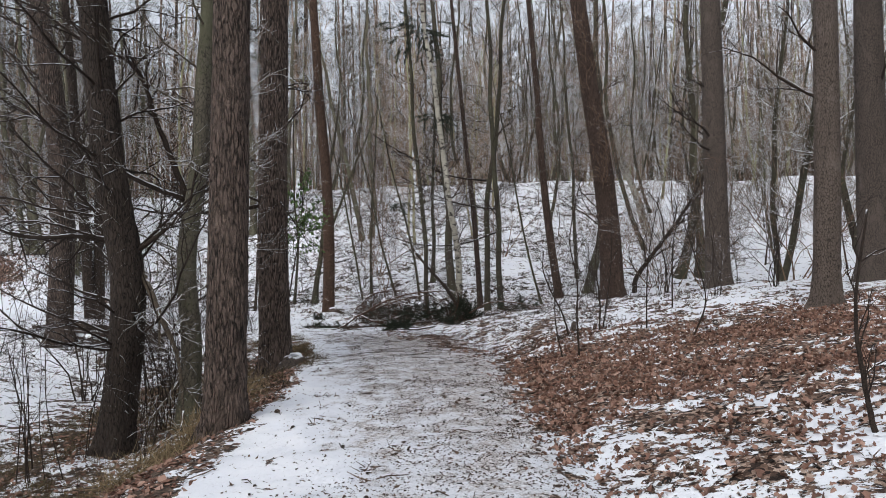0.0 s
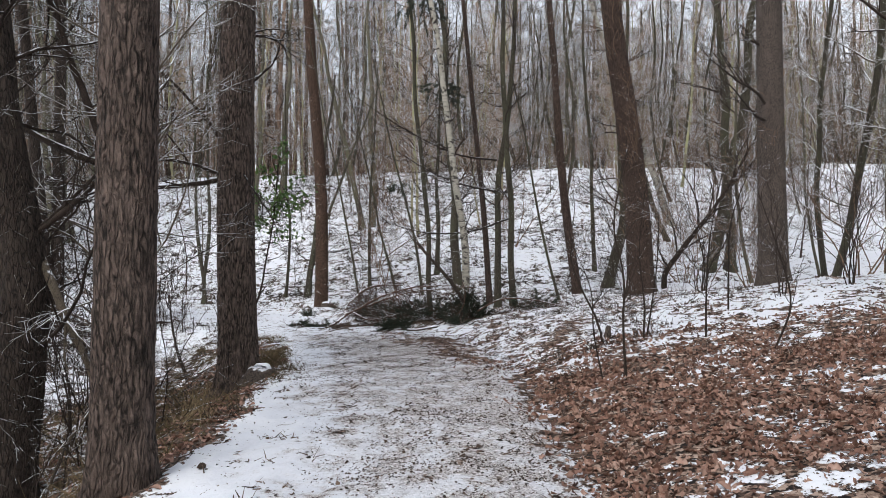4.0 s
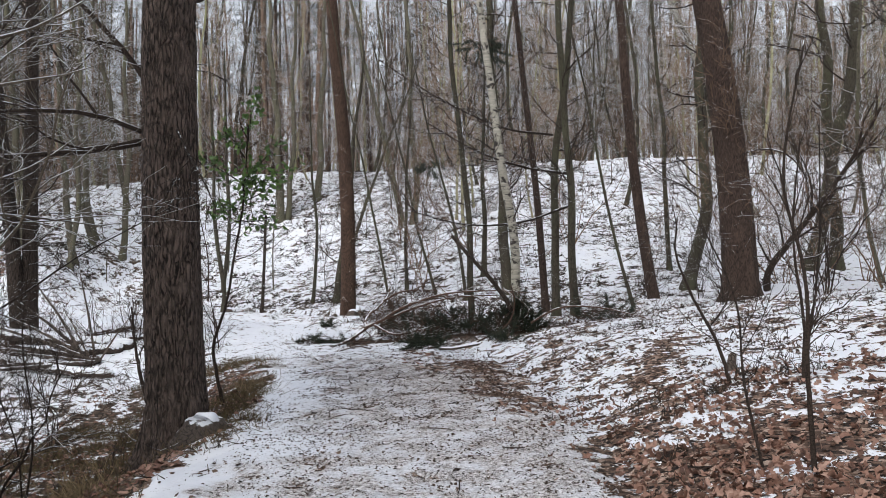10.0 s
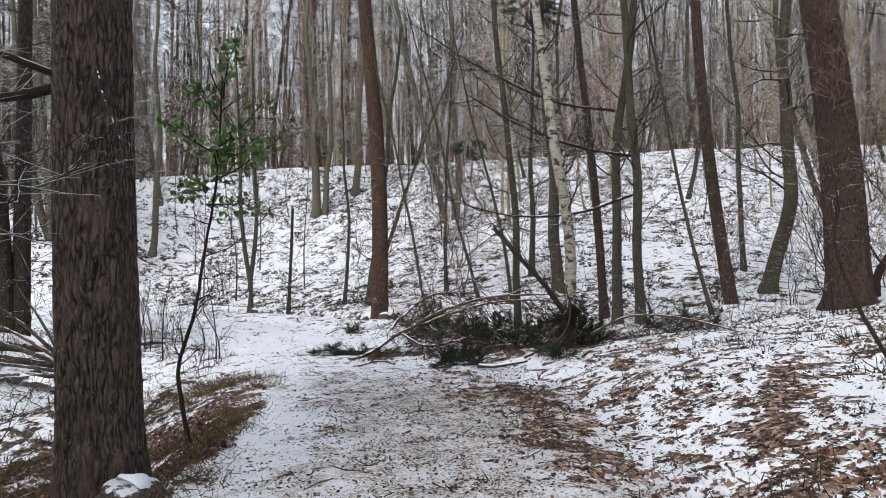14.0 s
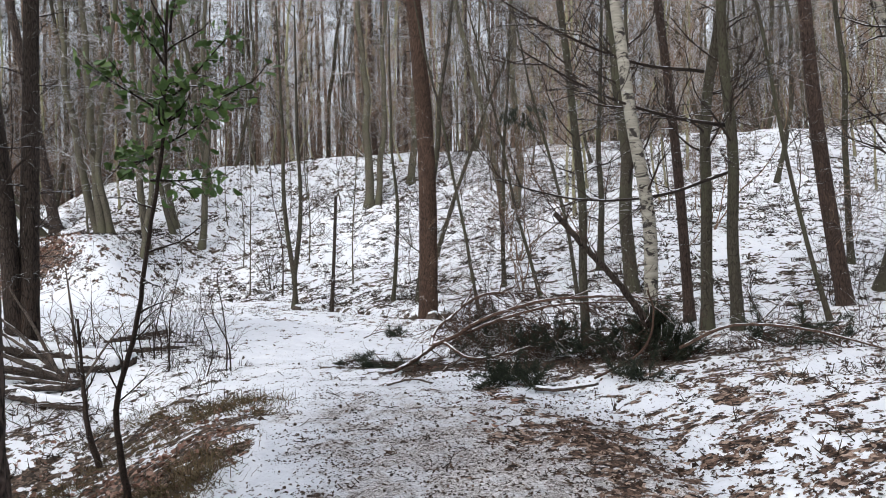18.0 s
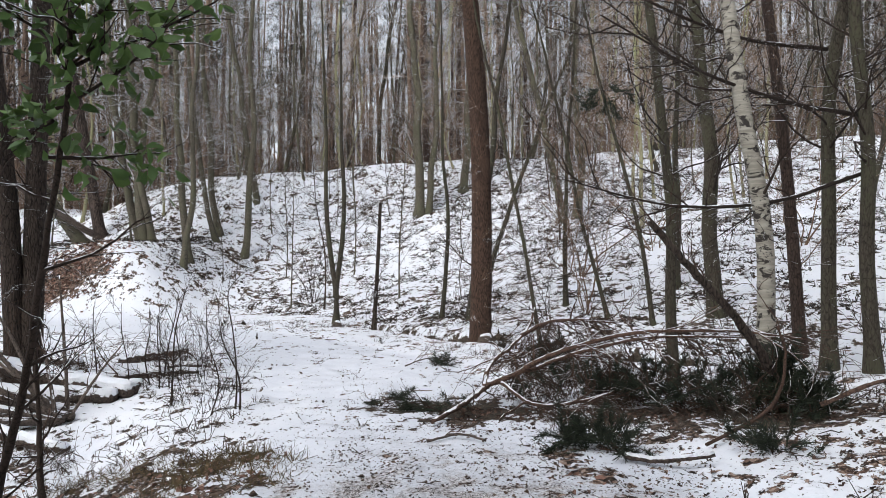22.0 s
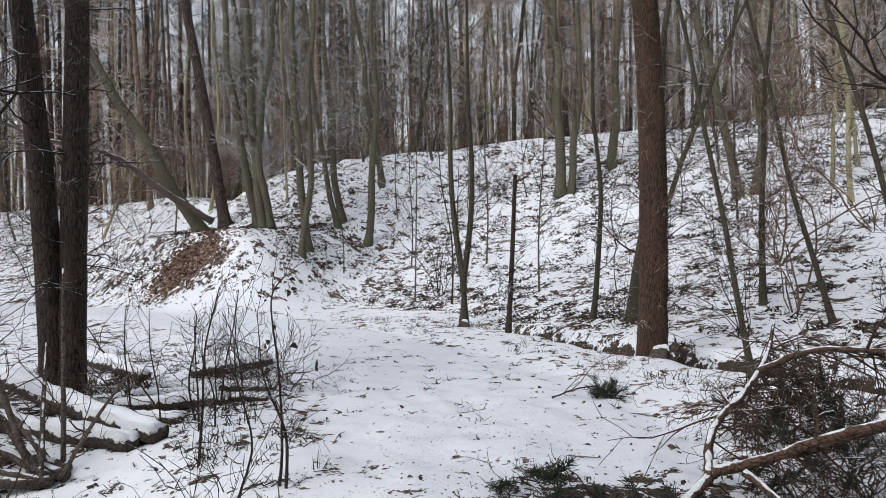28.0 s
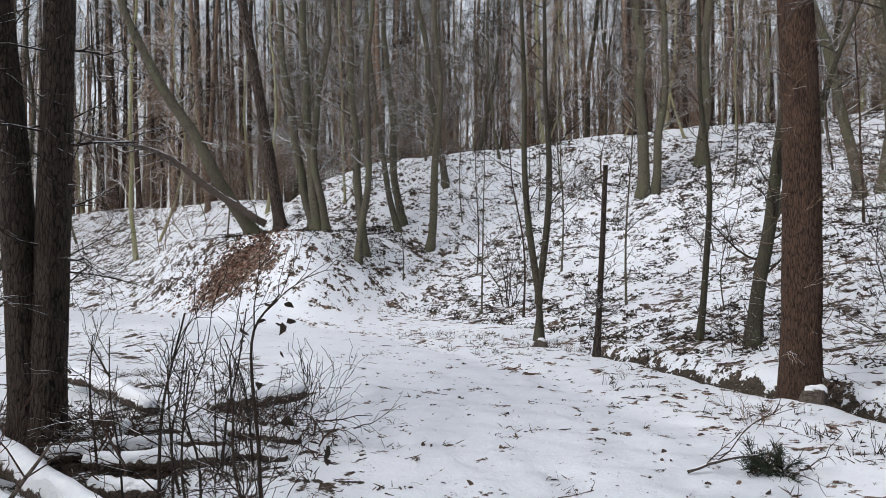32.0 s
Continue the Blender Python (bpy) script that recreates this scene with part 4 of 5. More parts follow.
def forest():
    rng = np.random.default_rng(5)
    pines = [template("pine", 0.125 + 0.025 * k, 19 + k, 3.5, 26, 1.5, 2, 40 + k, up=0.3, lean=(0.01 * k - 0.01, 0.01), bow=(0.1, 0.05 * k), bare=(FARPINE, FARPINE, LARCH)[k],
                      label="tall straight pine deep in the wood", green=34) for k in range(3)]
    # FARGREY and FARTWIG bring painted-in haze to most of these slender trees
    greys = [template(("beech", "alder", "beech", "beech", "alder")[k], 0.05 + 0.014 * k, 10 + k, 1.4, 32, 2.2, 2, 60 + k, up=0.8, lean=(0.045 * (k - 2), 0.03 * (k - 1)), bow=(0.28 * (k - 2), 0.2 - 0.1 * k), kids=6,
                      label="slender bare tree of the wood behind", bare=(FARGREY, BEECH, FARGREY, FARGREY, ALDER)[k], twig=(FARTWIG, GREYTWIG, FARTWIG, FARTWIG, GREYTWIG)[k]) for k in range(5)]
    dense = [thicket(80 + k, 4 + k, 4.5, 0.7, REDTWIG, 3, "tall bare beech scrub with rusty brown twigs", thick=0.017, kids=6, least=0.0048) for k in range(3)]
    slims = [template('maple', 0.020 + 0.008 * k, 4.2 + 1.2 * k, 0.8, 12, 1.0, 2, 95 + k, up=0.8, lean=(0.06 * (k - 1), 0.03 * (k - 1)), bow=(0.2 - 0.15 * k, 0.1), kids=4, least=0.004,
                      label='thin young tree rooted in the snowy slope', bare=(ALDER, BEECH, LARCH)[k]) for k in range(3)]
    taken = [(o.location.x, o.location.y) for o in scene.objects if o.parent is None and o.type == "EMPTY" and (abs(o.location.x) + abs(o.location.y)) > 0.1]

    def plant(kinds, count, where, gap, size=(0.8, 1.25), clear=2.6):
        made = tries = 0
        while made < count and tries < count * 60:
            tries += 1
            x, y = where()
            d, half = from_way(np.array(x), np.array(y))
            if abs(float(d)) < half + clear or any((x - a) ** 2 + (y - b) ** 2 < gap * gap for a, b in taken):
                continue
            taken.append((x, y))
            ob = kinds[int(rng.integers(len(kinds)))]
            s = rng.uniform(*size)
            new_one = copy_thing(ob, pose(x, y, z_at(x, y) - 0.05, rng.normal(0, 2), rng.normal(0, 2), rng.random() * 360))
            new_one.scale = (s, s, s)
            made += 1

    def beyond(a, b):
        def pick():
            x = rng.uniform(-48, 40)
            return x, float(crest_y(x)) + rng.uniform(a, b)
        return pick

    def slope(a, b):
        def pick():
            x = rng.uniform(-24, 24)
            f, c = float(foot_y(x)), float(crest_y(x))
            return x, f + (c - f) * rng.uniform(a, b)
        return pick

    for x, y, s in ((-2.6, 24.6, 0.9), (-3.3, 27.5, 1.1), (-1.4, 29.4, 1.1), (2.3, 29.5, 1.1)):
        taken.append((x, y))
        copy_thing(dense[int(abs(x)) % 3], pose(x, y, z_at(x, y), 0, 0, x * 90)).scale = (s, s, s)
    plant(slims, 44, slope(0.02, 0.75), 1.1, (0.7, 1.2))
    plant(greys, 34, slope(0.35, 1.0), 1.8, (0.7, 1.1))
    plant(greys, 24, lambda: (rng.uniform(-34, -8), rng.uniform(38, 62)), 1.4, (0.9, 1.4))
    plant(pines, 24, lambda: (rng.uniform(-34, -8), rng.uniform(38, 66)), 1.6, (0.9, 1.2))
    plant(greys, 22, lambda: (rng.uniform(-56, -25), rng.uniform(24, 50)), 1.5, (0.9, 1.4))
    plant(pines, 34, lambda: (rng.uniform(-60, -31), rng.uniform(25, 46)), 1.3, (0.8, 1.1))
    plant(pines, 26, lambda: (rng.uniform(-60, -26), rng.uniform(22, 56)), 1.8, (0.9, 1.2))
    plant(dense, 24, lambda: (rng.uniform(-50, -25), rng.uniform(30, 48)), 1.5, (0.7, 1.2))
    plant(dense, 6, slope(0.6, 1.0), 2.0, (0.5, 0.9))
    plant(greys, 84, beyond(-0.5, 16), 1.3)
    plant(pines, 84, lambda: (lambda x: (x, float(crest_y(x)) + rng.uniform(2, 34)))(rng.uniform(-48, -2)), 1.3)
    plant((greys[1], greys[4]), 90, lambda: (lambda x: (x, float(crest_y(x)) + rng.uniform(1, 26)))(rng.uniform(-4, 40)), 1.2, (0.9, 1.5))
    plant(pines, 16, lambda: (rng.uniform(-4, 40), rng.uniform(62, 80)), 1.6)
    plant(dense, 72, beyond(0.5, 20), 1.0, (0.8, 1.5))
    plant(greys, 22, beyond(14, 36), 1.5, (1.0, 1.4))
    plant((greys[1], greys[4]), 40, lambda: (rng.uniform(8, 34), rng.uniform(2, 40)), 1.8)
    plant(pines, 12, lambda: (rng.uniform(9, 34), rng.uniform(-6, 30)), 2.6)
    plant(dense, 26, lambda: (rng.uniform(7.5, 24), rng.uniform(12, 34)), 2.0, (0.6, 1.1))
    plant(greys, 12, lambda: (rng.uniform(-42, -17), rng.uniform(2, 17)), 2.4)
    plant(pines, 22, lambda: (rng.uniform(-50, -27), rng.uniform(-6, 34)), 2.6)
    plant(dense, 4, lambda: (rng.uniform(-30, -16), rng.uniform(2, 15)), 2.2, (0.5, 0.9))
    plant(pines, 18, lambda: (rng.uniform(-18, 18), rng.uniform(-26, -6)), 2.4)
    for ob in pines + greys + dense + slims:
        for o in (*ob.children_recursive, ob):
            bpy.data.objects.remove(o)


forest()


def far_woods():
    """The wood past where single trees can be told apart."""
    rng = np.random.default_rng(9)
    trunks, twigs, green = Soup(), Soup(), Soup()
    for _ in range(1900):
        a, far = rng.uniform(0, 6.283), rng.uniform(50, 115)
        x, y = math.sin(a) * far * 0.95 - 4, math.cos(a) * far + 18
        z, tall, r = float(lie(x, y)), rng.uniform(13, 23), rng.uniform(0.09, 0.22)
        lean = rng.normal(0, 0.03, 2)
        trunks.tube([(x, y, z - 0.3), (x + lean[0] * tall * 0.5, y + lean[1] * tall * 0.5, z + tall * 0.5), (x + lean[0] * tall, y + lean[1] * tall, z + tall)], (r, r * 0.8, r * 0.35), 5)
        for _ in range(10):
            h = rng.uniform(1.0, tall)
            go, size = unit(np.array((*rng.normal(0, 1, 2), 0.5))), rng.uniform(1.2, 3.2)
            at = np.array((x + lean[0] * h, y + lean[1] * h, z + h))
            mid = at + go * size * 0.5
            twigs.tube([at, mid, mid + unit(go + rng.normal(0, 0.4, 3)) * size * 0.5], (0.035, 0.028, 0.012), 3)
            for _ in range(3):
                start = at + go * size * rng.uniform(0.2, 0.6)
                twigs.tube([start, start + unit(go + rng.normal(0, 0.8, 3)) * size * 0.5, start + unit(go + rng.normal(0, 0.8, 3)) * size * 0.9], (0.02, 0.017, 0.012), 3)
    home = root("far_woods", -4, 18, 0, "grey-brown bare woods in the distance", "woods", kind="stuff")
    # the haze over these woods is in the two bark colours; no mist volume
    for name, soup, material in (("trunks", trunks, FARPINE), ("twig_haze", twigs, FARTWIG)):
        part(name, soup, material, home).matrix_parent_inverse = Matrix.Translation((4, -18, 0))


far_woods()

# ---------------------------------------------------------------- the heap of torn pine branches beside the track
def torn_limb():
    home = root("broken_pine_limb", -2.44, 14.79, 0.0, "forked reddish pine limb with snow along the top", "branch")
    shift = Matrix.Translation((2.44, -14.79, 0))
    rods = (("fork_stem", ((-2.46, 14.74, 0.03), (-2.34, 15.15, 0.10), (-2.23, 15.55, 0.20), (-2.18, 15.75, 0.27)), (0.03, 0.036, 0.044, 0.05)),
            ("upper_branch", ((-2.20, 15.62, 0.23), (-2.25, 16.0, 0.42), (-2.12, 16.6, 0.62), (-2.07, 17.1, 0.78), (-2.05, 17.35, 1.0)), (0.04, 0.036, 0.032, 0.026, 0.014)),
            ("upper_branch", ((-2.10, 16.8, 0.68), (-1.75, 16.7, 0.86), (-1.35, 16.4, 0.92), (-0.9, 16.3, 0.90)), (0.034, 0.03, 0.024, 0.012)),
            ("main_branch", ((-2.20, 15.68, 0.25), (-1.85, 15.65, 0.40), (-1.40, 15.5, 0.64), (-0.66, 15.5, 0.86), (0.2, 15.4, 0.92), (0.9, 15.4, 0.86)), (0.044, 0.04, 0.035, 0.027, 0.02, 0.010)),
            ("side_branch", ((-1.75, 15.65, 0.42), (-1.2, 15.9, 0.62), (-0.5, 16.0, 0.78), (0.5, 16.1, 0.80)), (0.035, 0.03, 0.024, 0.01)),
            ("side_branch", ((-2.0, 15.6, 0.30), (-1.6, 15.3, 0.16), (-1.2, 15.2, 0.20), (-0.8, 15.25, 0.32)), (0.03, 0.026, 0.022, 0.012)))
    for k, (name, points, radii) in enumerate(rods):
        soup = Soup()
        line = rod(soup, points, [r * 0.72 for r in radii], 10, 0.2, k)
        rng = np.random.default_rng(300 + k)
        for j in range(7 if k else 2):
            n = int(rng.integers(4, len(line) - 1))
            limb(soup, rng, line[n], unit(line[n] - line[n - 1]) + rng.normal(0, 0.7, 3), rng.uniform(0.3, 0.9), 0.011, 1, 5, -0.1, 0.3, 4)
        part(name, soup, LIMB, home).matrix_parent_inverse = shift
        if name in ("main_branch", "side_branch", "upper_branch"):
            for j in range(24):
                hang = Soup()
                n = int(rng.integers(5, len(line) - 1))
                limb(hang, rng, line[n], (rng.normal(0.9, 0.5), rng.normal(-0.1, 0.5), rng.normal(-0.25, 0.3)), rng.uniform(0.3, 0.8), rng.uniform(0.004, 0.008), 1, 5, -0.8, 0.45, 5, 0.8, 0.5, 0.0024)
                part("twig", hang, BARETWIG, home).matrix_parent_inverse = shift


def brush_heap(name, x, y, wide, deep, high, twigs, shoots, seed, label, size=1.0, stand=0.5):
    """A tangle of twigs with needle shoots, longer than broad; stand says how steeply the shoots rise."""
    rng = np.random.default_rng(seed)
    home = root(name, x, y, z_at(x, y), label, "brush pile")
    tangle, fine = Soup(), Soup()
    for k in range(twigs):
        u = rng.uniform(-1, 1)
        at = np.array((u * wide, rng.normal(0, 0.4) * deep, rng.uniform(0.0, 0.7) * high * (1 - 0.5 * u * u)))
        go = np.array((rng.normal(0, 1.0), rng.normal(0, 0.6), rng.normal(0.0, 0.55)))
        limb(tangle if k % 3 else fine, rng, at, go, rng.uniform(0.25, 0.7) * size, rng.uniform(0.004, 0.010), 1, 4, -0.6, 0.5, 5, 0.8, 0.55, 0.0024)
    for k in range(twigs // 4):
        u = rng.uniform(-1, 1)
        at = np.array((u * wide, rng.normal(0, 0.4) * deep, 0.35 * high * rng.random()))
        limb(tangle if k % 2 else fine, rng, at, (rng.normal(0, 0.9), rng.normal(0, 0.6), abs(rng.normal(0.3, 0.6))), high * rng.uniform(0.5, 1.1), rng.uniform(0.004, 0.009), 2, 4, -0.8, 0.5, 5, 0.8, 0.55, 0.0024)
    part("tangle", tangle, BARETWIG, home), part("twig_spray", fine, DEAD, home)
    for _ in range(shoots):
        u = rng.uniform(-1, 1)
        at = np.array((u * wide, rng.normal(0, 0.45) * deep, rng.uniform(0.0, 0.5) * high * (1 - 0.45 * u * u)))
        part("needle_shoot", needle_shoot(rng, at, (rng.normal(0, 0.6), rng.normal(0, 0.6), stand * rng.uniform(0.4, 1.4)), rng.uniform(0.22, 0.48) * size), NEEDLES, home, "dull dark green pine needles")
    for o in home.children:
        o.rotation_euler = (0, 0, -0.12)
    return home


torn_limb()
brush_heap("brush_pile", -1.3, 16.25, 0.8, 0.5, 0.5, 110, 14, 11, "tangled heap of brown twigs and torn pine boughs", 0.9)
brush_heap("brush_pile", -0.42, 16.0, 0.7, 0.5, 0.6, 110, 64, 12, "heap of torn pine boughs with dark green needles", 1.0, 0.7)
brush_heap("brush_pile", 0.8, 15.7, 0.42, 0.4, 0.36, 60, 30, 13, "low tangle of cut boughs on the snow")
brush_heap("brush_pile", 0.72, 15.75, 0.24, 0.3, 0.9, 24, 46, 14, "upright spray of green pine needles in the heap", 1.0, 1.0)
brush_heap("brush_pile", 2.2, 15.3, 0.5, 0.4, 0.4, 50, 16, 15, "loose low brush with a few green needles")
brush_heap("brush_pile", -1.95, 17.5, 0.45, 0.4, 0.9, 110, 22, 16, "dark knot of twigs behind the torn limb", 0.8)
brush_heap("pine_spray", -3.85, 18.75, 0.17, 0.12, 0.12, 14, 14, 17, "fallen pine spray lying on the snow", 0.6, 0.35)
brush_heap("pine_spray", -2.95, 15.55, 0.62, 0.35, 0.03, 50, 22, 18, "scattered needles and twigs trampled into the snow", 0.6, 0.05)
brush_heap("pine_spray", -0.75, 14.35, 0.36, 0.25, 0.20, 14, 34, 19, "green pine spray at the heap's edge", 0.85, 0.5)
brush_heap("pine_spray", 0.55, 14.25, 0.20, 0.15, 0.10, 6, 12, 20, "small green pine spray on the snow", 0.7, 0.5)


def stick(name, points, radii, material, label, category="branch", seed=0, twigs=0, stubs=True):
    """A loose stick or log with its own side twigs."""
    x, y = points[0][:2]
    home = root(name, x, y, 0, label, category)
    body, sides = Soup(), []
    line = rod(body, points, radii, 10, 0.12, seed)
    rng = np.random.default_rng(seed)
    for _ in range(twigs):
        n = int(rng.integers(2, len(line) - 1))
        sides.append(Soup())
        limb(sides[-1], rng, line[n], unit(line[n] - line[n - 1]) * 0.6 + rng.normal(0, 0.6, 3) + np.array((0, 0, 0.3)), rng.uniform(0.25, 0.9), max(0.005, radii[0] * 0.2), 1, 5, 0.1, 0.3, 4)
    back = Matrix.Translation((-x, -y, 0))
    part("wood", body, material, home).matrix_parent_inverse = back
    for side in sides:
        part("twig", side, BARETWIG, home).matrix_parent_inverse = back
    return home


def on(x, y, up=0.0):
    return (x, y, z_at(x, y) + up)


# the snapped stem that rises out of the heap, and its curved neighbours
stick("snapped_branch", ((0.62, 15.45, 0.55), (0.32, 15.2, 1.05), (-0.05, 14.95, 1.5), (-0.38, 14.75, 1.92)), (0.046, 0.038, 0.032, 0.03), OAK, "snapped dark branch sticking up from the brush", seed=31, twigs=6)
stick("bent_branch", ((0.05, 14.35, 0.10), (0.55, 14.75, 0.35), (0.68, 14.85, 0.75), (0.62, 14.8, 1.02)), (0.015, 0.014, 0.012, 0.009), BARETWIG, "curved bare branch propped in the brush", seed=32, twigs=4)
stick("bent_branch", ((0.95, 15.0, 0.35), (1.5, 14.9, 0.62), (2.2, 14.7, 0.60), (3.0, 14.4, 0.40)), (0.02, 0.018, 0.014, 0.009), LIMB, "long pale branch lying over the brush", seed=33, twigs=8)
stick("snowy_stick", (on(-0.55, 14.1, 0.04), on(-0.25, 14.0, 0.06), on(0.12, 14.05, 0.10)), (0.03, 0.028, 0.022), LOGWOOD, "short snow-covered stick beside the track", seed=34)
stick("thin_stick", (on(-2.25, 14.1, 0.02), on(-2.0, 14.25, 0.05), on(-1.75, 14.25, 0.03)), (0.013, 0.014, 0.01), DEAD, "thin curved stick on the trodden snow", seed=35, twigs=2)
stick("thin_stick", (on(-4.35, 18.35, 0.02), on(-4.15, 18.5, 0.10), on(-3.95, 18.7, 0.14)), (0.012, 0.011, 0.008), DEAD, "thin dark stick poking from the snow", seed=36, twigs=2)

# ---------------------------------------------------------------- fallen logs by the bend
LOGS = (((-8.68, 18.50, 0.13), (-9.25, 18.25, 0.08), (-9.75, 18.05, 0.03), 0.10), ((-10.2, 17.6, 0.03), (-11.4, 17.75, 0.10), (-12.6, 17.8, 0.14), 0.11),
        ((-6.75, 15.3, 0.0), (-8.0, 15.35, 0.14), (-10.3, 15.6, 0.38), 0.115), ((-6.9, 15.15, -0.02), (-8.0, 15.1, 0.02), (-9.3, 14.95, 0.06), 0.10),
        ((-8.4, 16.85, 0.02), (-8.6, 16.4, 0.06), (-9.0, 15.9, 0.05), 0.085), ((-7.4, 16.6, 0.0), (-7.7, 16.3, 0.04), (-8.3, 15.9, 0.05), 0.08),
        ((-7.3, 17.2, 0.0), (-8.2, 17.3, 0.05), (-9.4, 17.0, 0.04), 0.06), ((-6.3, 13.9, -0.05), (-7.6, 14.0, 0.05), (-9.4, 14.4, 0.15), 0.075),
        ((-8.0, 17.0, 0.0), (-8.25, 16.85, 0.03), (-8.6, 16.75, 0.0), 0.075), ((-9.3, 16.6, 0.0), (-9.6, 16.95, 0.04), (-10.0, 17.2, 0.0), 0.07), ((-7.2, 15.9, 0.0), (-7.5, 15.75, 0.03), (-7.9, 15.75, 0.0), 0.07),
        ((-8.9, 17.5, 0.0), (-9.3, 17.55, 0.02), (-9.9, 17.35, 0.0), 0.06), ((-7.05, 16.9, 0.0), (-7.25, 16.75, 0.02), (-7.5, 16.75, 0.0), 0.05))
for k, (a, b, c, r) in enumerate(LOGS):
    lifted = [(x, y, z_at(x, y) + max(z, 0) + r * 0.55) for x, y, z in (a, b, c)]
    log = stick("fallen_log", lifted, (r * 0.9, r, r * 0.8), LOGWOOD, "rotting fallen log under a strip of snow", "log", 50 + k, twigs=2)
    cap = Soup()
    rod(cap, [(x + 0.01, y, z + r * 0.62) for x, y, z in lifted], (r * 0.45, r * 0.8, r * 0.5), 10, 0.22, 90 + k)
    part("snow_cap", cap, SNOWMAT, log, "rounded strip of snow").matrix_parent_inverse = Matrix.Translation((-lifted[0][0], -lifted[0][1], 0))
brush_heap("woody_debris", -8.2, 16.4, 1.3, 0.9, 0.22, 130, 0, 41, "dead twigs and rotten sticks lying between fallen logs")
brush_heap("woody_debris", -9.6, 16.6, 1.1, 0.8, 0.25, 110, 0, 42, "dead twigs and rotten sticks lying between fallen logs")
brush_heap("woody_debris", -7.9, 17.4, 0.9, 0.5, 0.3, 60, 0, 44, "matted brown herb stalks and twigs beside a log")
brush_heap("woody_debris", -11.2, 16.4, 1.2, 0.8, 0.25, 60, 0, 45, "dead twigs and rotten sticks lying between fallen logs")
brush_heap("woody_debris", -6.6, 13.6, 1.4, 0.7, 0.3, 60, 0, 43, "dead twigs heaped in the hollow")

# a fan of dead boughs in the hollow beside the thick pine
for k, (dx, dy, up, size) in enumerate(((-0.9, -0.1, 1.45, 0.028), (-1.2, -0.3, 1.15, 0.035), (-1.5, -0.9, 0.80, 0.04), (-1.7, -0.5, 0.38, 0.05), (-0.5, 0.3, 1.65, 0.022), (-1.6, -1.0, 0.12, 0.05), (-1.4, -1.4, 0.05, 0.045),
                                       (0.5, 0.3, 0.85, 0.018), (-2.2, 0.2, 0.95, 0.035), (-2.4, -0.4, 0.30, 0.055), (-1.0, 0.6, 1.0, 0.025), (-2.0, -1.2, 0.45, 0.03))):
    x, y = -7.1 + 0.05 * (k % 4), 14.4 + 0.06 * (k % 5)
    z = z_at(x, y) + 0.05
    stick("dead_bough", ((x, y, z), (x + dx * 0.5, y + dy * 0.5, z + up * 0.55), (x + dx, y + dy, z + up)), (size, size * 0.8, size * 0.35), DEAD, "dead grey bough with snow on its upper side", seed=70 + k, twigs=5)

# ---------------------------------------------------------------- stump and stone at the slim pine and the thick pine
def stump(x, y, r, high, label, seed, name="stump", snow=0.9):
    rng = np.random.default_rng(seed)
    home = root(name, x, y, z_at(x, y), label, "stump")
    body, cap = Soup(), Soup()
    turn = np.linspace(0, 2 * np.pi, 20, endpoint=False)
    wave = sum(rng.normal(0, 0.16 / k) * np.sin(k * turn + rng.random() * 6) for k in (1, 2, 3, 5))
    z = np.array((-0.12, 0.0, high * 0.4, high * 0.75, high, high * 1.04))
    body.tube(np.stack([0.1 * z, 0 * z, z], -1), r * np.array((1.45, 1.25, 1.02, 0.95, 0.8, 0.01)), 20, 1 + wave * 1.3 + rng.normal(0, 0.05, (6, 20)))
    rise = np.linspace(-0.25, 1.57, 9)
    dome = np.stack([0.05 * r * np.sin(rise * 2), 0.22 * r * np.sin(rise), high - 0.012 + (0.2 * r + 0.022) * snow * np.sin(rise)], -1)
    cap.tube(dome, r * snow * np.clip(np.cos(rise), 0.004, 1) ** 0.75, 20, 1 + wave + 0.5 * rng.normal(0, 0.16) * np.sin(2 * turn) + rng.normal(0, 0.025, (9, 20)))
    part("wood", body, DEAD, home), part("snow_cap", cap, SNOWMAT, home, "smooth cap of fresh snow")


stump(-4.0, 21.45, 0.13, 0.20, "low rotten stump with a cap of snow", 3, snow=0.75)
stump(-9.0, 24.5, 0.10, 0.12, "small dark stump at the foot of the slope", 4)
stump(-1.98, 8.70, 0.20, 0.13, "mossy root stub under snow beside the pine", 5, "root_stub", 0.6)
stump(2.95, 9.6, 0.05, 0.16, "short cut stem standing in the snow", 6)


# ---------------------------------------------------------------- saplings and shrubs near the track
def sapling(x, y, points, r, label, twigs=10, material=TWIG, seed=0, level=1, reach=0.5):
    """A thin stem through offsets from its foot, with side twigs."""
    home = root("sapling", x, y, z_at(x, y), label, "sapling", "saplings")
    stem = Soup()
    side = stem
    line = rod(stem, [(0, 0, -0.05), *points], np.linspace(r, r * 0.35, len(points) + 1), 8, 0.1, seed)
    rng = np.random.default_rng(900 + seed)
    for _ in range(twigs):
        n = int(rng.integers(len(line) // 4, len(line) - 1))
        limb(side, rng, line[n], unit(line[n] - line[n - 1]) * 0.7 + rng.normal(0, 0.55, 3), reach * rng.uniform(0.4, 1.3), max(0.003, r * 0.35), level, 4, 0.2, 0.25, 4, 0.7, 0.5, 0.0022)
    part("stem", stem, material, home)
    return home


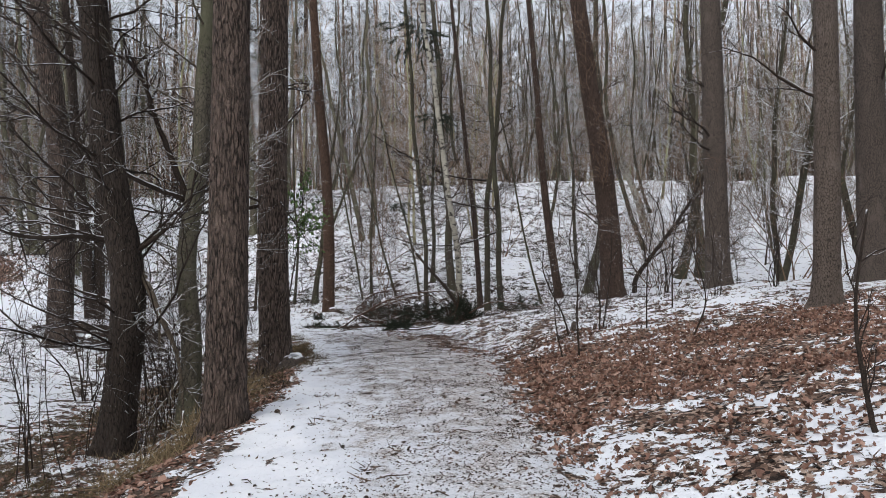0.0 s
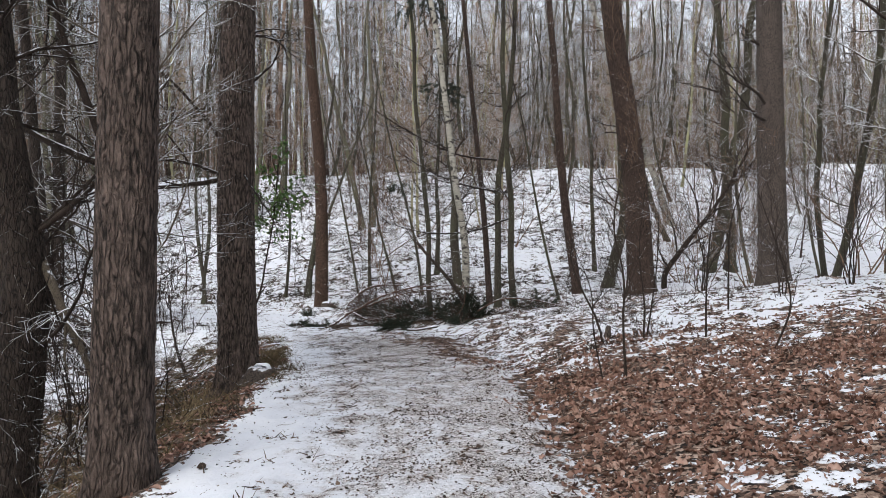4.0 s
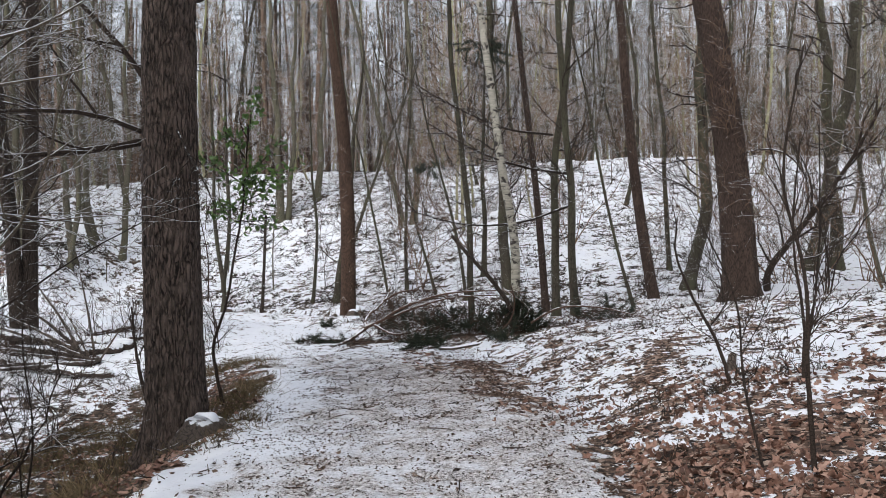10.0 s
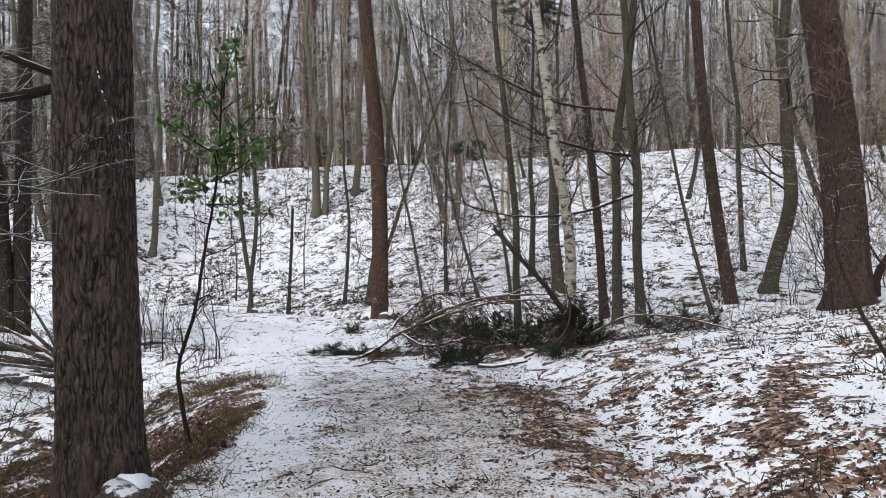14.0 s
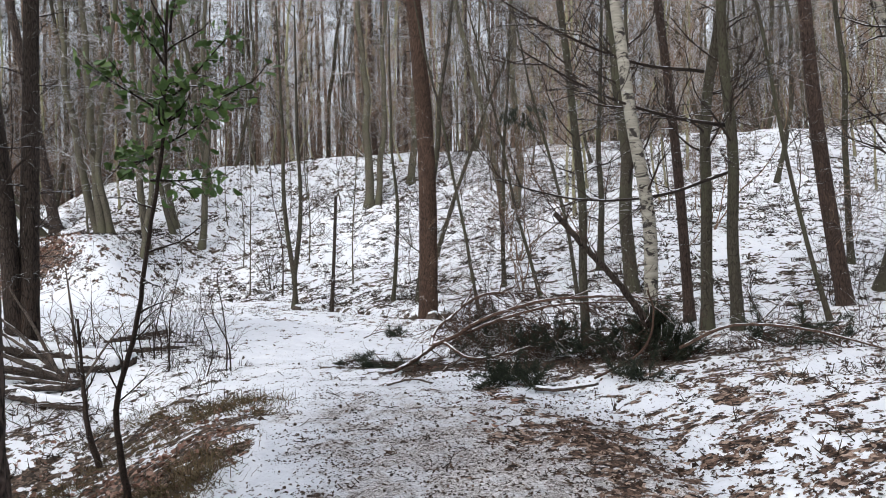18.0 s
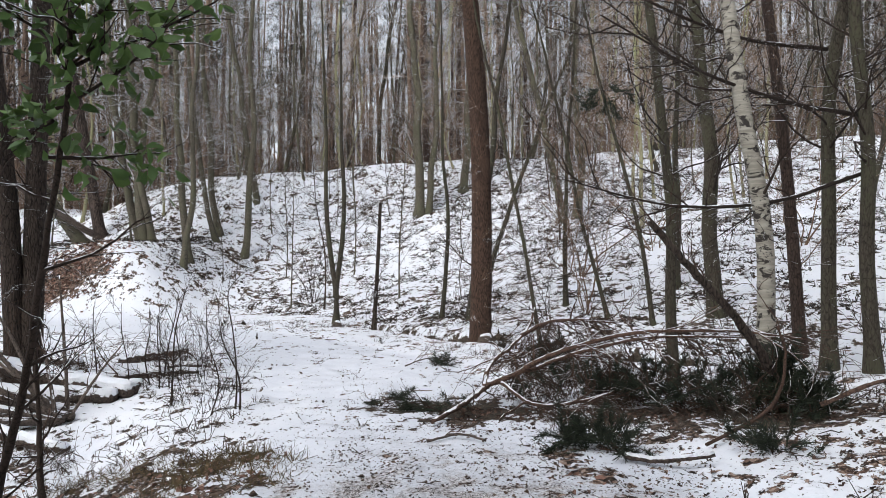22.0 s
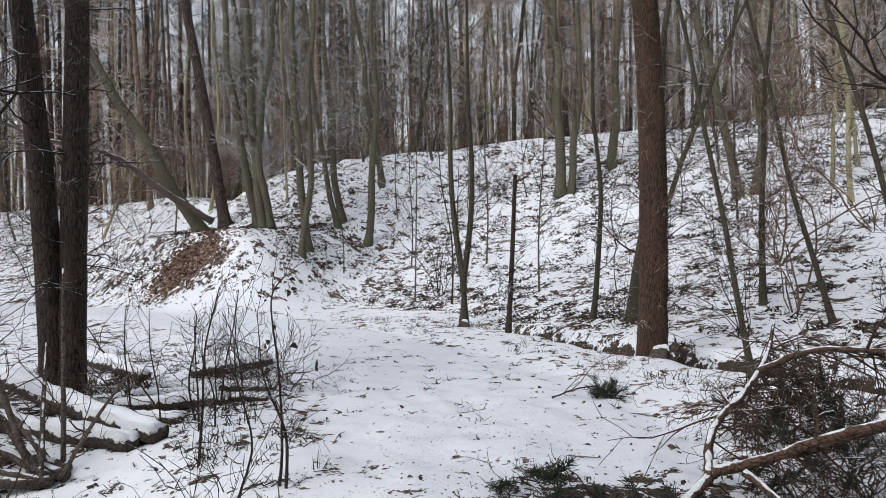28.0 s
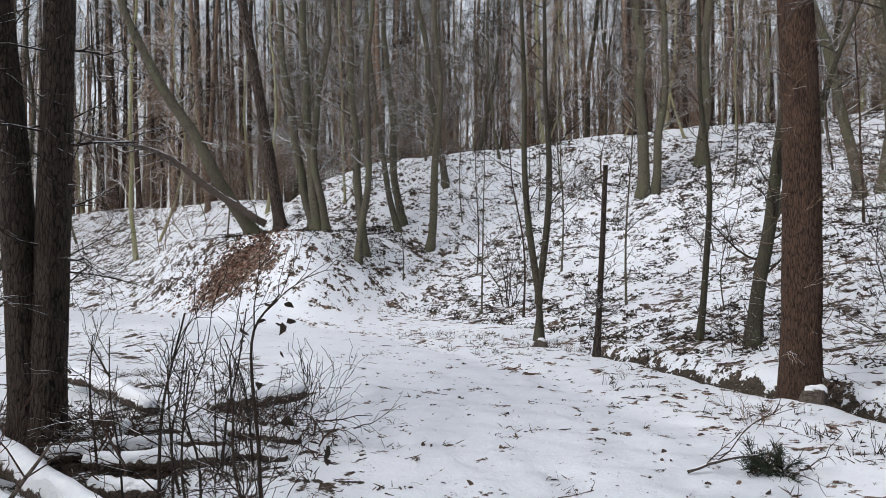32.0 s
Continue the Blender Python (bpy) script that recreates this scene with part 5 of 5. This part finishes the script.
sapling(2.65, 6.70, ((-0.02, 0, 0.5), (0.0, 0.05, 1.1), (-0.08, 0.1, 1.7), (0.1, 0.2, 2.5)), 0.016, "thin dark upright sapling in the leaf litter", 12, seed=1)
sapling(2.45, 6.95, ((-0.1, 0, 0.5), (-0.12, 0.05, 1.0), (-0.3, 0.1, 1.5)), 0.010, "thin dark upright sapling in the leaf litter", 8, seed=2)
sapling(2.80, 9.05, ((-0.10, 0.05, 0.35), (-0.28, 0.1, 0.75), (-0.42, 0.1, 1.15), (-0.40, 0.1, 1.5)), 0.018, "leaning bare stick rooted in the snow", 8, seed=3)
sapling(3.25, 8.6, ((0.02, 0, 0.5), (-0.02, 0.05, 1.2), (0.08, 0.1, 2.0)), 0.016, "thin dark upright sapling in the leaf litter", 12, seed=4)
sapling(3.35, 8.9, ((0.1, 0, 0.5), (0.2, 0.05, 1.2), (0.25, 0.1, 2.2)), 0.013, "thin dark upright sapling in the leaf litter", 12, seed=5)
sapling(3.95, 8.2, ((0.02, 0, 0.6), (0.1, 0.05, 1.3), (0.3, 0.1, 2.2)), 0.014, "thin dark upright sapling in the leaf litter", 14, seed=6)
sapling(4.4, 7.2, ((0.2, 0, 0.5), (0.1, 0.05, 1.1), (-0.1, 0.1, 1.8)), 0.014, "thin dark upright sapling in the leaf litter", 14, seed=7)
sapling(3.89, 1.38, ((-0.06, 0, 0.3), (-0.08, 0.05, 0.8), (0.05, 0.1, 1.5)), 0.022, "thin dark sapling at the edge of the bank", 9, seed=8)
sapling(4.9, 10.2, ((0.02, 0, 0.6), (0.1, 0.05, 1.4), (0.5, 0.1, 2.4)), 0.016, "thin dark upright sapling in the leaf litter", 16, seed=9)
sapling(-4.72, 12.44, ((-0.15, 0, 0.4), (-0.3, 0.1, 0.9), (-0.35, 0.1, 1.5)), 0.035, "dark stub of a young tree in the hollow", 10, seed=10)
sapling(-4.76, 14.82, ((-0.1, 0.1, 0.35), (-0.3, 0.1, 0.7), (-0.45, 0.2, 1.0)), 0.012, "thin bent stem with twigs in the snow", 12, seed=11)
sapling(-5.0, 14.6, ((0.05, 0.1, 0.35), (-0.1, 0.1, 0.8), (-0.2, 0.2, 1.2)), 0.009, "thin bent stem with twigs in the snow", 10, seed=12)
sapling(-5.89, 15.01, ((-0.06, 0.1, 0.4), (-0.02, 0.1, 0.9), (0.1, 0.15, 1.4)), 0.013, "dark thin stem among the logs", 12, seed=13)


# clumps of thin upright shoots: in the hollow by the near pine, and before the fallen logs
rng = np.random.default_rng(17)
for count, cx, cy, sx, sy, low, high, words in ((9, -3.45, 7.3, 0.28, 0.45, 1.5, 2.7, "thin dark upright shoot in the hollow"), (13, -4.1, 4.8, 0.22, 0.5, 1.6, 2.8, "thin dark upright shoot in the hollow"),
                                                 (4, -4.2, 7.9, 0.25, 0.2, 1.2, 2.2, "thin dark upright shoot in the hollow"), (8, -6.9, 16.1, 0.35, 0.35, 0.8, 1.35, "thin dry stem standing before the logs")):
    for k in range(count):
        x, y, tall = cx + rng.normal(0, sx), cy + rng.normal(0, sy), rng.uniform(low, high)
        bend = rng.normal(0, 0.10, (3, 2)) * tall / 2
        sapling(x, y, [(*np.cumsum(bend, 0)[j], tall * (j + 1) / 3) for j in range(3)], rng.uniform(0.006, 0.013), words, 7, seed=30 + k + int(abs(cy) * 10), reach=0.35)
bough("thin_bough", ((-3.3, 7.39, 1.03), (-2.96, 7.58, 1.28), (-2.61, 7.77, 1.57), (-2.23, 7.98, 1.82), (-1.88, 8.18, 2.05)), 0.010, 514, "thin bare bough reaching up past the thick pine", twigs=5, reach=0.4)


def withered_leaves():
    """Black shrivelled leaves still hanging on a sapling."""
    home = sapling(-4.85, 14.85, ((-0.02, 0.05, 0.35), (-0.10, 0.10, 0.8), (-0.22, 0.16, 1.25), (-0.16, 0.26, 1.45)), 0.011, "thin dark sapling with a few black withered leaves", 7, seed=14)
    rng = np.random.default_rng(15)
    for x, y, z, count in ((-0.16, 0.26, 1.38, 6), (-0.21, 0.09, 1.34, 4), (-0.3, 0.2, 1.0, 3), (-0.05, 0.15, 0.95, 3), (0.05, 0.3, 0.75, 3)):
        for k in range(count):
            soup = Soup()
            leaf_heap(soup, rng, np.array([(x, y, z - 0.03 * k)]) + rng.normal(0, 0.03, (1, 3)), 0.055, 1.0)
            part("withered_leaf", soup, TUFTS, home, "black shrivelled leaf")



withered_leaves()


def evergreen_sapling():
    home = sapling(-2.63, 10.45, ((-0.08, 0.0, 0.35), (-0.12, 0.02, 0.70), (0.06, 0.0, 1.2), (0.18, 0.0, 1.8), (0.30, 0.0, 2.4), (0.40, -0.05, 3.3)), 0.024,
                   "young tree with glossy evergreen leaves", 16, TWIG, 20, 1, 0.5)
    rng = np.random.default_rng(21)
    soup, shoots = Soup(), Soup()
    arms = (((0.28, 0.0, 2.1), (0.62, 0.30, 0.70)), ((0.32, 0.0, 2.25), (0.55, 0.25, 0.45)), ((0.28, 0.0, 2.2), (-0.45, -0.2, 0.35)), ((0.24, 0.0, 1.95), (0.62, 0.3, 0.20)), ((0.22, 0.0, 1.9), (-0.48, 0.1, -0.02)),
            ((0.33, 0.0, 2.5), (-0.32, -0.1, 0.30)), ((0.38, 0.0, 2.7), (0.05, 0.1, 0.6)), ((0.20, 0.0, 1.75), (0.50, 0.2, -0.02)), ((0.3, 0.0, 2.1), (0.1, -0.3, 0.25)))
    places = []
    for start, go in (((x, y, z + 0.42), (0.72 * u, 0.72 * v, 0.8 * w)) for (x, y, z), (u, v, w) in arms):
        line = np.array(limb(shoots, rng, start, go, float(np.linalg.norm(go)) * 1.15, 0.010, 1, 5, 0.1, 0.2, 5))
        for _ in range(58):
            s = rng.uniform(0.15, 1.0) * (len(line) - 1)
            n = min(int(s), len(line) - 2)
            places.append(line[n] + (line[n + 1] - line[n]) * (s - n) + rng.normal(0, 0.065, 3))
    leaf_heap(soup, rng, np.array(places), 0.078, 0.8)
    part("branchwork", shoots, TWIG, home), part("foliage", soup, HOLLY, home, "glossy dark green leaves")


evergreen_sapling()


def place_shrubs():
    rng = np.random.default_rng(12)
    kinds = [thicket(120 + k, 7, (1.1, 2.2, 3.2)[k], 0.5, TWIG, (1, 2, 2)[k], "bare thin-stemmed shrub beside the track", thick=(0.004, 0.008, 0.013)[k]) for k in range(3)]
    weeds = [thicket(130 + k, 9, 0.65, 0.8, (REDTWIG, TWIG)[k], 1, "low withered herb stems standing in the snow", "weeds", 0.003, 4) for k in range(2)]
    spots = [(1, -3.5, 6.9), (2, -3.4, 7.6), (1, -4.6, 9.2), (1, -3.0, 5.2), (2, -6.3, 9.6), (1, -5.1, 10.8), (2, -7.3, 12.3),
             (0, -7.5, 17.4), (0, -6.4, 15.9), (0, -4.6, 13.9),
             (0, 3.3, 16.5), (1, 4.4, 15.6), (2, 6.3, 16.4), (0, 2.0, 16.6), (2, 7.2, 11.0), (1, 5.9, 10.6), (1, 4.6, 18.6),
             (1, -3.2, 23.2), (0, -5.6, 24.3), (0, -4.9, 24.0), (0, -1.8, 21.2), (1, 0.4, 20.6), (2, -12.5, 29.0), (1, 4.0, 22.2), (0, -1.2, 23.9)]
    for kind, x, y in spots:
        ob = copy_thing(kinds[kind], pose(x, y, z_at(x, y), 0, 0, rng.random() * 360))
        s = rng.uniform(0.8, 1.2)
        ob.scale = (s, s, s)
    for _ in range(46):
        x, y = rng.uniform(-9, 6), rng.uniform(7, 26)
        d, half = from_way(np.array(x), np.array(y))
        if half + 0.15 < abs(float(d)):
            ob = copy_thing(weeds[int(rng.integers(2))], pose(x, y, z_at(x, y), 0, 0, rng.random() * 360))
            s = rng.uniform(0.45, 0.9)
            ob.scale = (s, s, s)
    for ob in kinds + weeds:
        for o in (*ob.children_recursive, ob):
            bpy.data.objects.remove(o)


place_shrubs()


def dry_grass(x, y, size, seed):
    rng = np.random.default_rng(seed)
    soup = Soup()
    blades(soup, rng, (0, 0, 0), 160, size, 0.006, (size * 0.45, size * 0.45, 0.01), 0.5)
    home = root("grass_tuft", x, y, z_at(x, y), "tuft of pale dry grass on the bank", "grass", "grass tufts")
    part("tussock", soup, DRYGRASS, home)


for k, (x, y, s) in enumerate(((-1.95, 4.6, 0.32), (-2.1, 4.2, 0.3), (-1.75, 3.1, 0.25), (-2.0, 2.7, 0.3), (-2.4, 5.4, 0.28), (-1.9, 6.2, 0.22), (-2.2, 7.2, 0.25), (-2.7, 9.8, 0.2), (-2.5, 10.9, 0.2))):
    dry_grass(x, y, s, 200 + k)


# ---------------------------------------------------------------- litter that nobody could count
def scatter(count, x0, x1, y0, y1, keep, seed):
    """Places on the ground, kept by a share between 0 and 1."""
    rng = np.random.default_rng(seed)
    x, y = rng.uniform(x0, x1, count), rng.uniform(y0, y1, count)
    some = rng.random(count) < keep(x, y)
    return np.stack([x[some], y[some], height(x[some], y[some])], -1), rng


def bank_share(x, y):
    litter, track, soil = covers(x, y)
    clump = 0.5 + 0.5 * lumps(x, y, 0.5, 41)
    return np.where(litter > 0.66, 0.8, np.clip(litter - 0.12, 0, 1) * 1.3 * clump)


def fallen_leaves():
    soup = Soup()
    places, rng = scatter(42000, 0.6, 7.5, -0.5, 9.6, bank_share, 61)
    leaf_heap(soup, rng, places, 0.074, 0.72, lobed=True)
    places, rng = scatter(26000, -6, -0.6, 0, 13.5, lambda x, y: bank_share(x, y), 63)
    leaf_heap(soup, rng, places, 0.07, 0.4)
    places, rng = scatter(14000, -25, -18.0, 25, 31, lambda x, y: np.exp(-(((x + 20.6) / 1.6) ** 2 + ((y - 26.4) / 0.8) ** 2)), 64)
    leaf_heap(soup, rng, places, 0.13, 0.5)
    tagged(new("leaf_litter", soup.mesh("leaf_litter", FALLEN)), "curled brown oak leaves lying over patches of snow", "leaf litter", kind="stuff")
    soup = Soup()
    places, rng = scatter(72000, -2.5, 7.5, 8.2, 18, lambda x, y: bank_share(x, y) * (0.35 + 0.65 * (lumps(x, y, 0.33, 49) > 0.0)), 62)
    leaf_heap(soup, rng, places, 0.048, 0.6, lobed=True)
    tagged(new("verge_leaves", soup.mesh("verge_leaves", DULL)), "dull brown trodden leaves in clumps on the snowy verge", "leaf litter", kind="stuff")


def heath():
    """Low brown heath on the bank beside the thick pine."""
    soup = Soup()
    places, rng = scatter(4600, -5.5, -1.5, 3, 13.6, lambda x, y: np.where((from_way(x, y)[0] < -from_way(x, y)[1] * (1.0 + 0.1 * lumps(x, y, 0.5, 48))), 0.35 + 0.5 * (y > 9), 0.0) * (lumps(x, y, 0.5, 47) > -0.35), 69)
    for p in places:
        blades(soup, rng, p, 14, 0.12, 0.007, (0.09, 0.09, 0.004), 0.35)
    tagged(new("bank_heath", soup.mesh("bank_heath", HEATH)), "low brown and olive heath stems on the bank", "undergrowth", kind="stuff")


def crumbs():
    soup = Soup()

    def tread(x, y):
        d, half = from_way(x, y)
        q = d / half
        return np.where(np.abs(q) < 1.15, 0.06 + 0.9 * smooth(-0.65, 0.1, q + 0.55 * smooth(5, 9, y)) * (1 - smooth(12, 16.5, y)), 0.25) * (0.4 + 0.6 * (lumps(x, y, 0.35, 42) > -0.1))

    places, rng = scatter(190000, -5, 3.2, 0.5, 18, tread, 65)
    leaf_heap(soup, rng, places, rng.uniform(0.008, 0.030, len(places)), 0.3)
    tagged(new("trodden_litter", soup.mesh("trodden_litter", BITS)), "small dark crumbs of leaf and twig on trodden snow", "leaf litter", kind="stuff")


def strewn_bits():
    """Single larger leaves, twigs and clumps lying on the snow."""
    soup = Soup()
    places, rng = scatter(6500, -12, 4, 0.5, 25, lambda x, y: np.where(y < foot_y(x) - 0.4, 0.5, 0.0), 68)
    leaf_heap(soup, rng, places, rng.uniform(0.018, 0.065, len(places)), 0.35)
    for p in places[::9]:
        blades(soup, rng, p + (0, 0, 0.008), 8, 0.09, 0.010, (0.05, 0.04, 0.004), 0.12)
    for p in places[places[:, 1] > 9][::4]:
        leaf_heap(soup, rng, p + rng.normal(0, 0.03, (5, 3)) * (1, 1, 0.1), 0.035, 0.5)
    for p in places[::14]:
        turn = rng.random() * 6.283
        go = np.array((math.cos(turn), math.sin(turn), 0.0)) * rng.uniform(0.05, 0.16)
        soup.tube((p - go + (0, 0, 0.01), p + rng.normal(0, 0.012, 3) + (0, 0, 0.015), p + go + (0, 0, 0.012)), (0.004, 0.005, 0.003), 4)
    tagged(new("strewn_litter", soup.mesh("strewn_litter", BITS)), "dark leaves and twigs strewn over the snow", "leaf litter", kind="stuff")


def slope_herbs():
    soup = Soup()

    def on_slope(x, y):
        s = (y - foot_y(x)) / (crest_y(x) - foot_y(x))
        return np.where((s > 0) & (s < 1.02), 0.5 - 0.28 * smooth(1, 8, x), 0.0) * (lumps(x, y, 0.42, 43) * 0.75 + lumps(x, y, 2.6, 44) * 0.4 > 0.06 - 0.14 * smooth(-5, -10, x))

    places, rng = scatter(130000, -25, 14, 20.5, 46, on_slope, 66)
    for p in places[:5000]:
        blades(soup, rng, p, 7, 0.13, 0.028, (0.08, 0.06, 0.005), 0.22)
    leaf_heap(soup, rng, places, 0.09, 0.6)
    tagged(new("slope_herbs", soup.mesh("slope_herbs", TUFTS)), "dark withered herbs poking through snow on the slope", "undergrowth", kind="stuff")


def verge_tufts():
    soup = Soup()

    def verge(x, y):
        d, half = from_way(x, y)
        a = np.abs(d) / half
        return smooth(0.95, 1.1, a) * (y < foot_y(x)) * (lumps(x, y, 0.5, 45) + 0.6 * lumps(x, y, 1.8, 46) > 0.25) * 0.5

    places, rng = scatter(9000, -13, 6, 6, 27, verge, 67)
    for p in places[:1500]:
        blades(soup, rng, p, 9, 0.11, 0.010, (0.05, 0.05, 0.004), 0.5)
    tagged(new("verge_tufts", soup.mesh("verge_tufts", TUFTS)), "dark tufts of dead herbs in the snowy verge", "undergrowth", kind="stuff")


fallen_leaves()
heath()
crumbs()
strewn_bits()
slope_herbs()
verge_tufts()
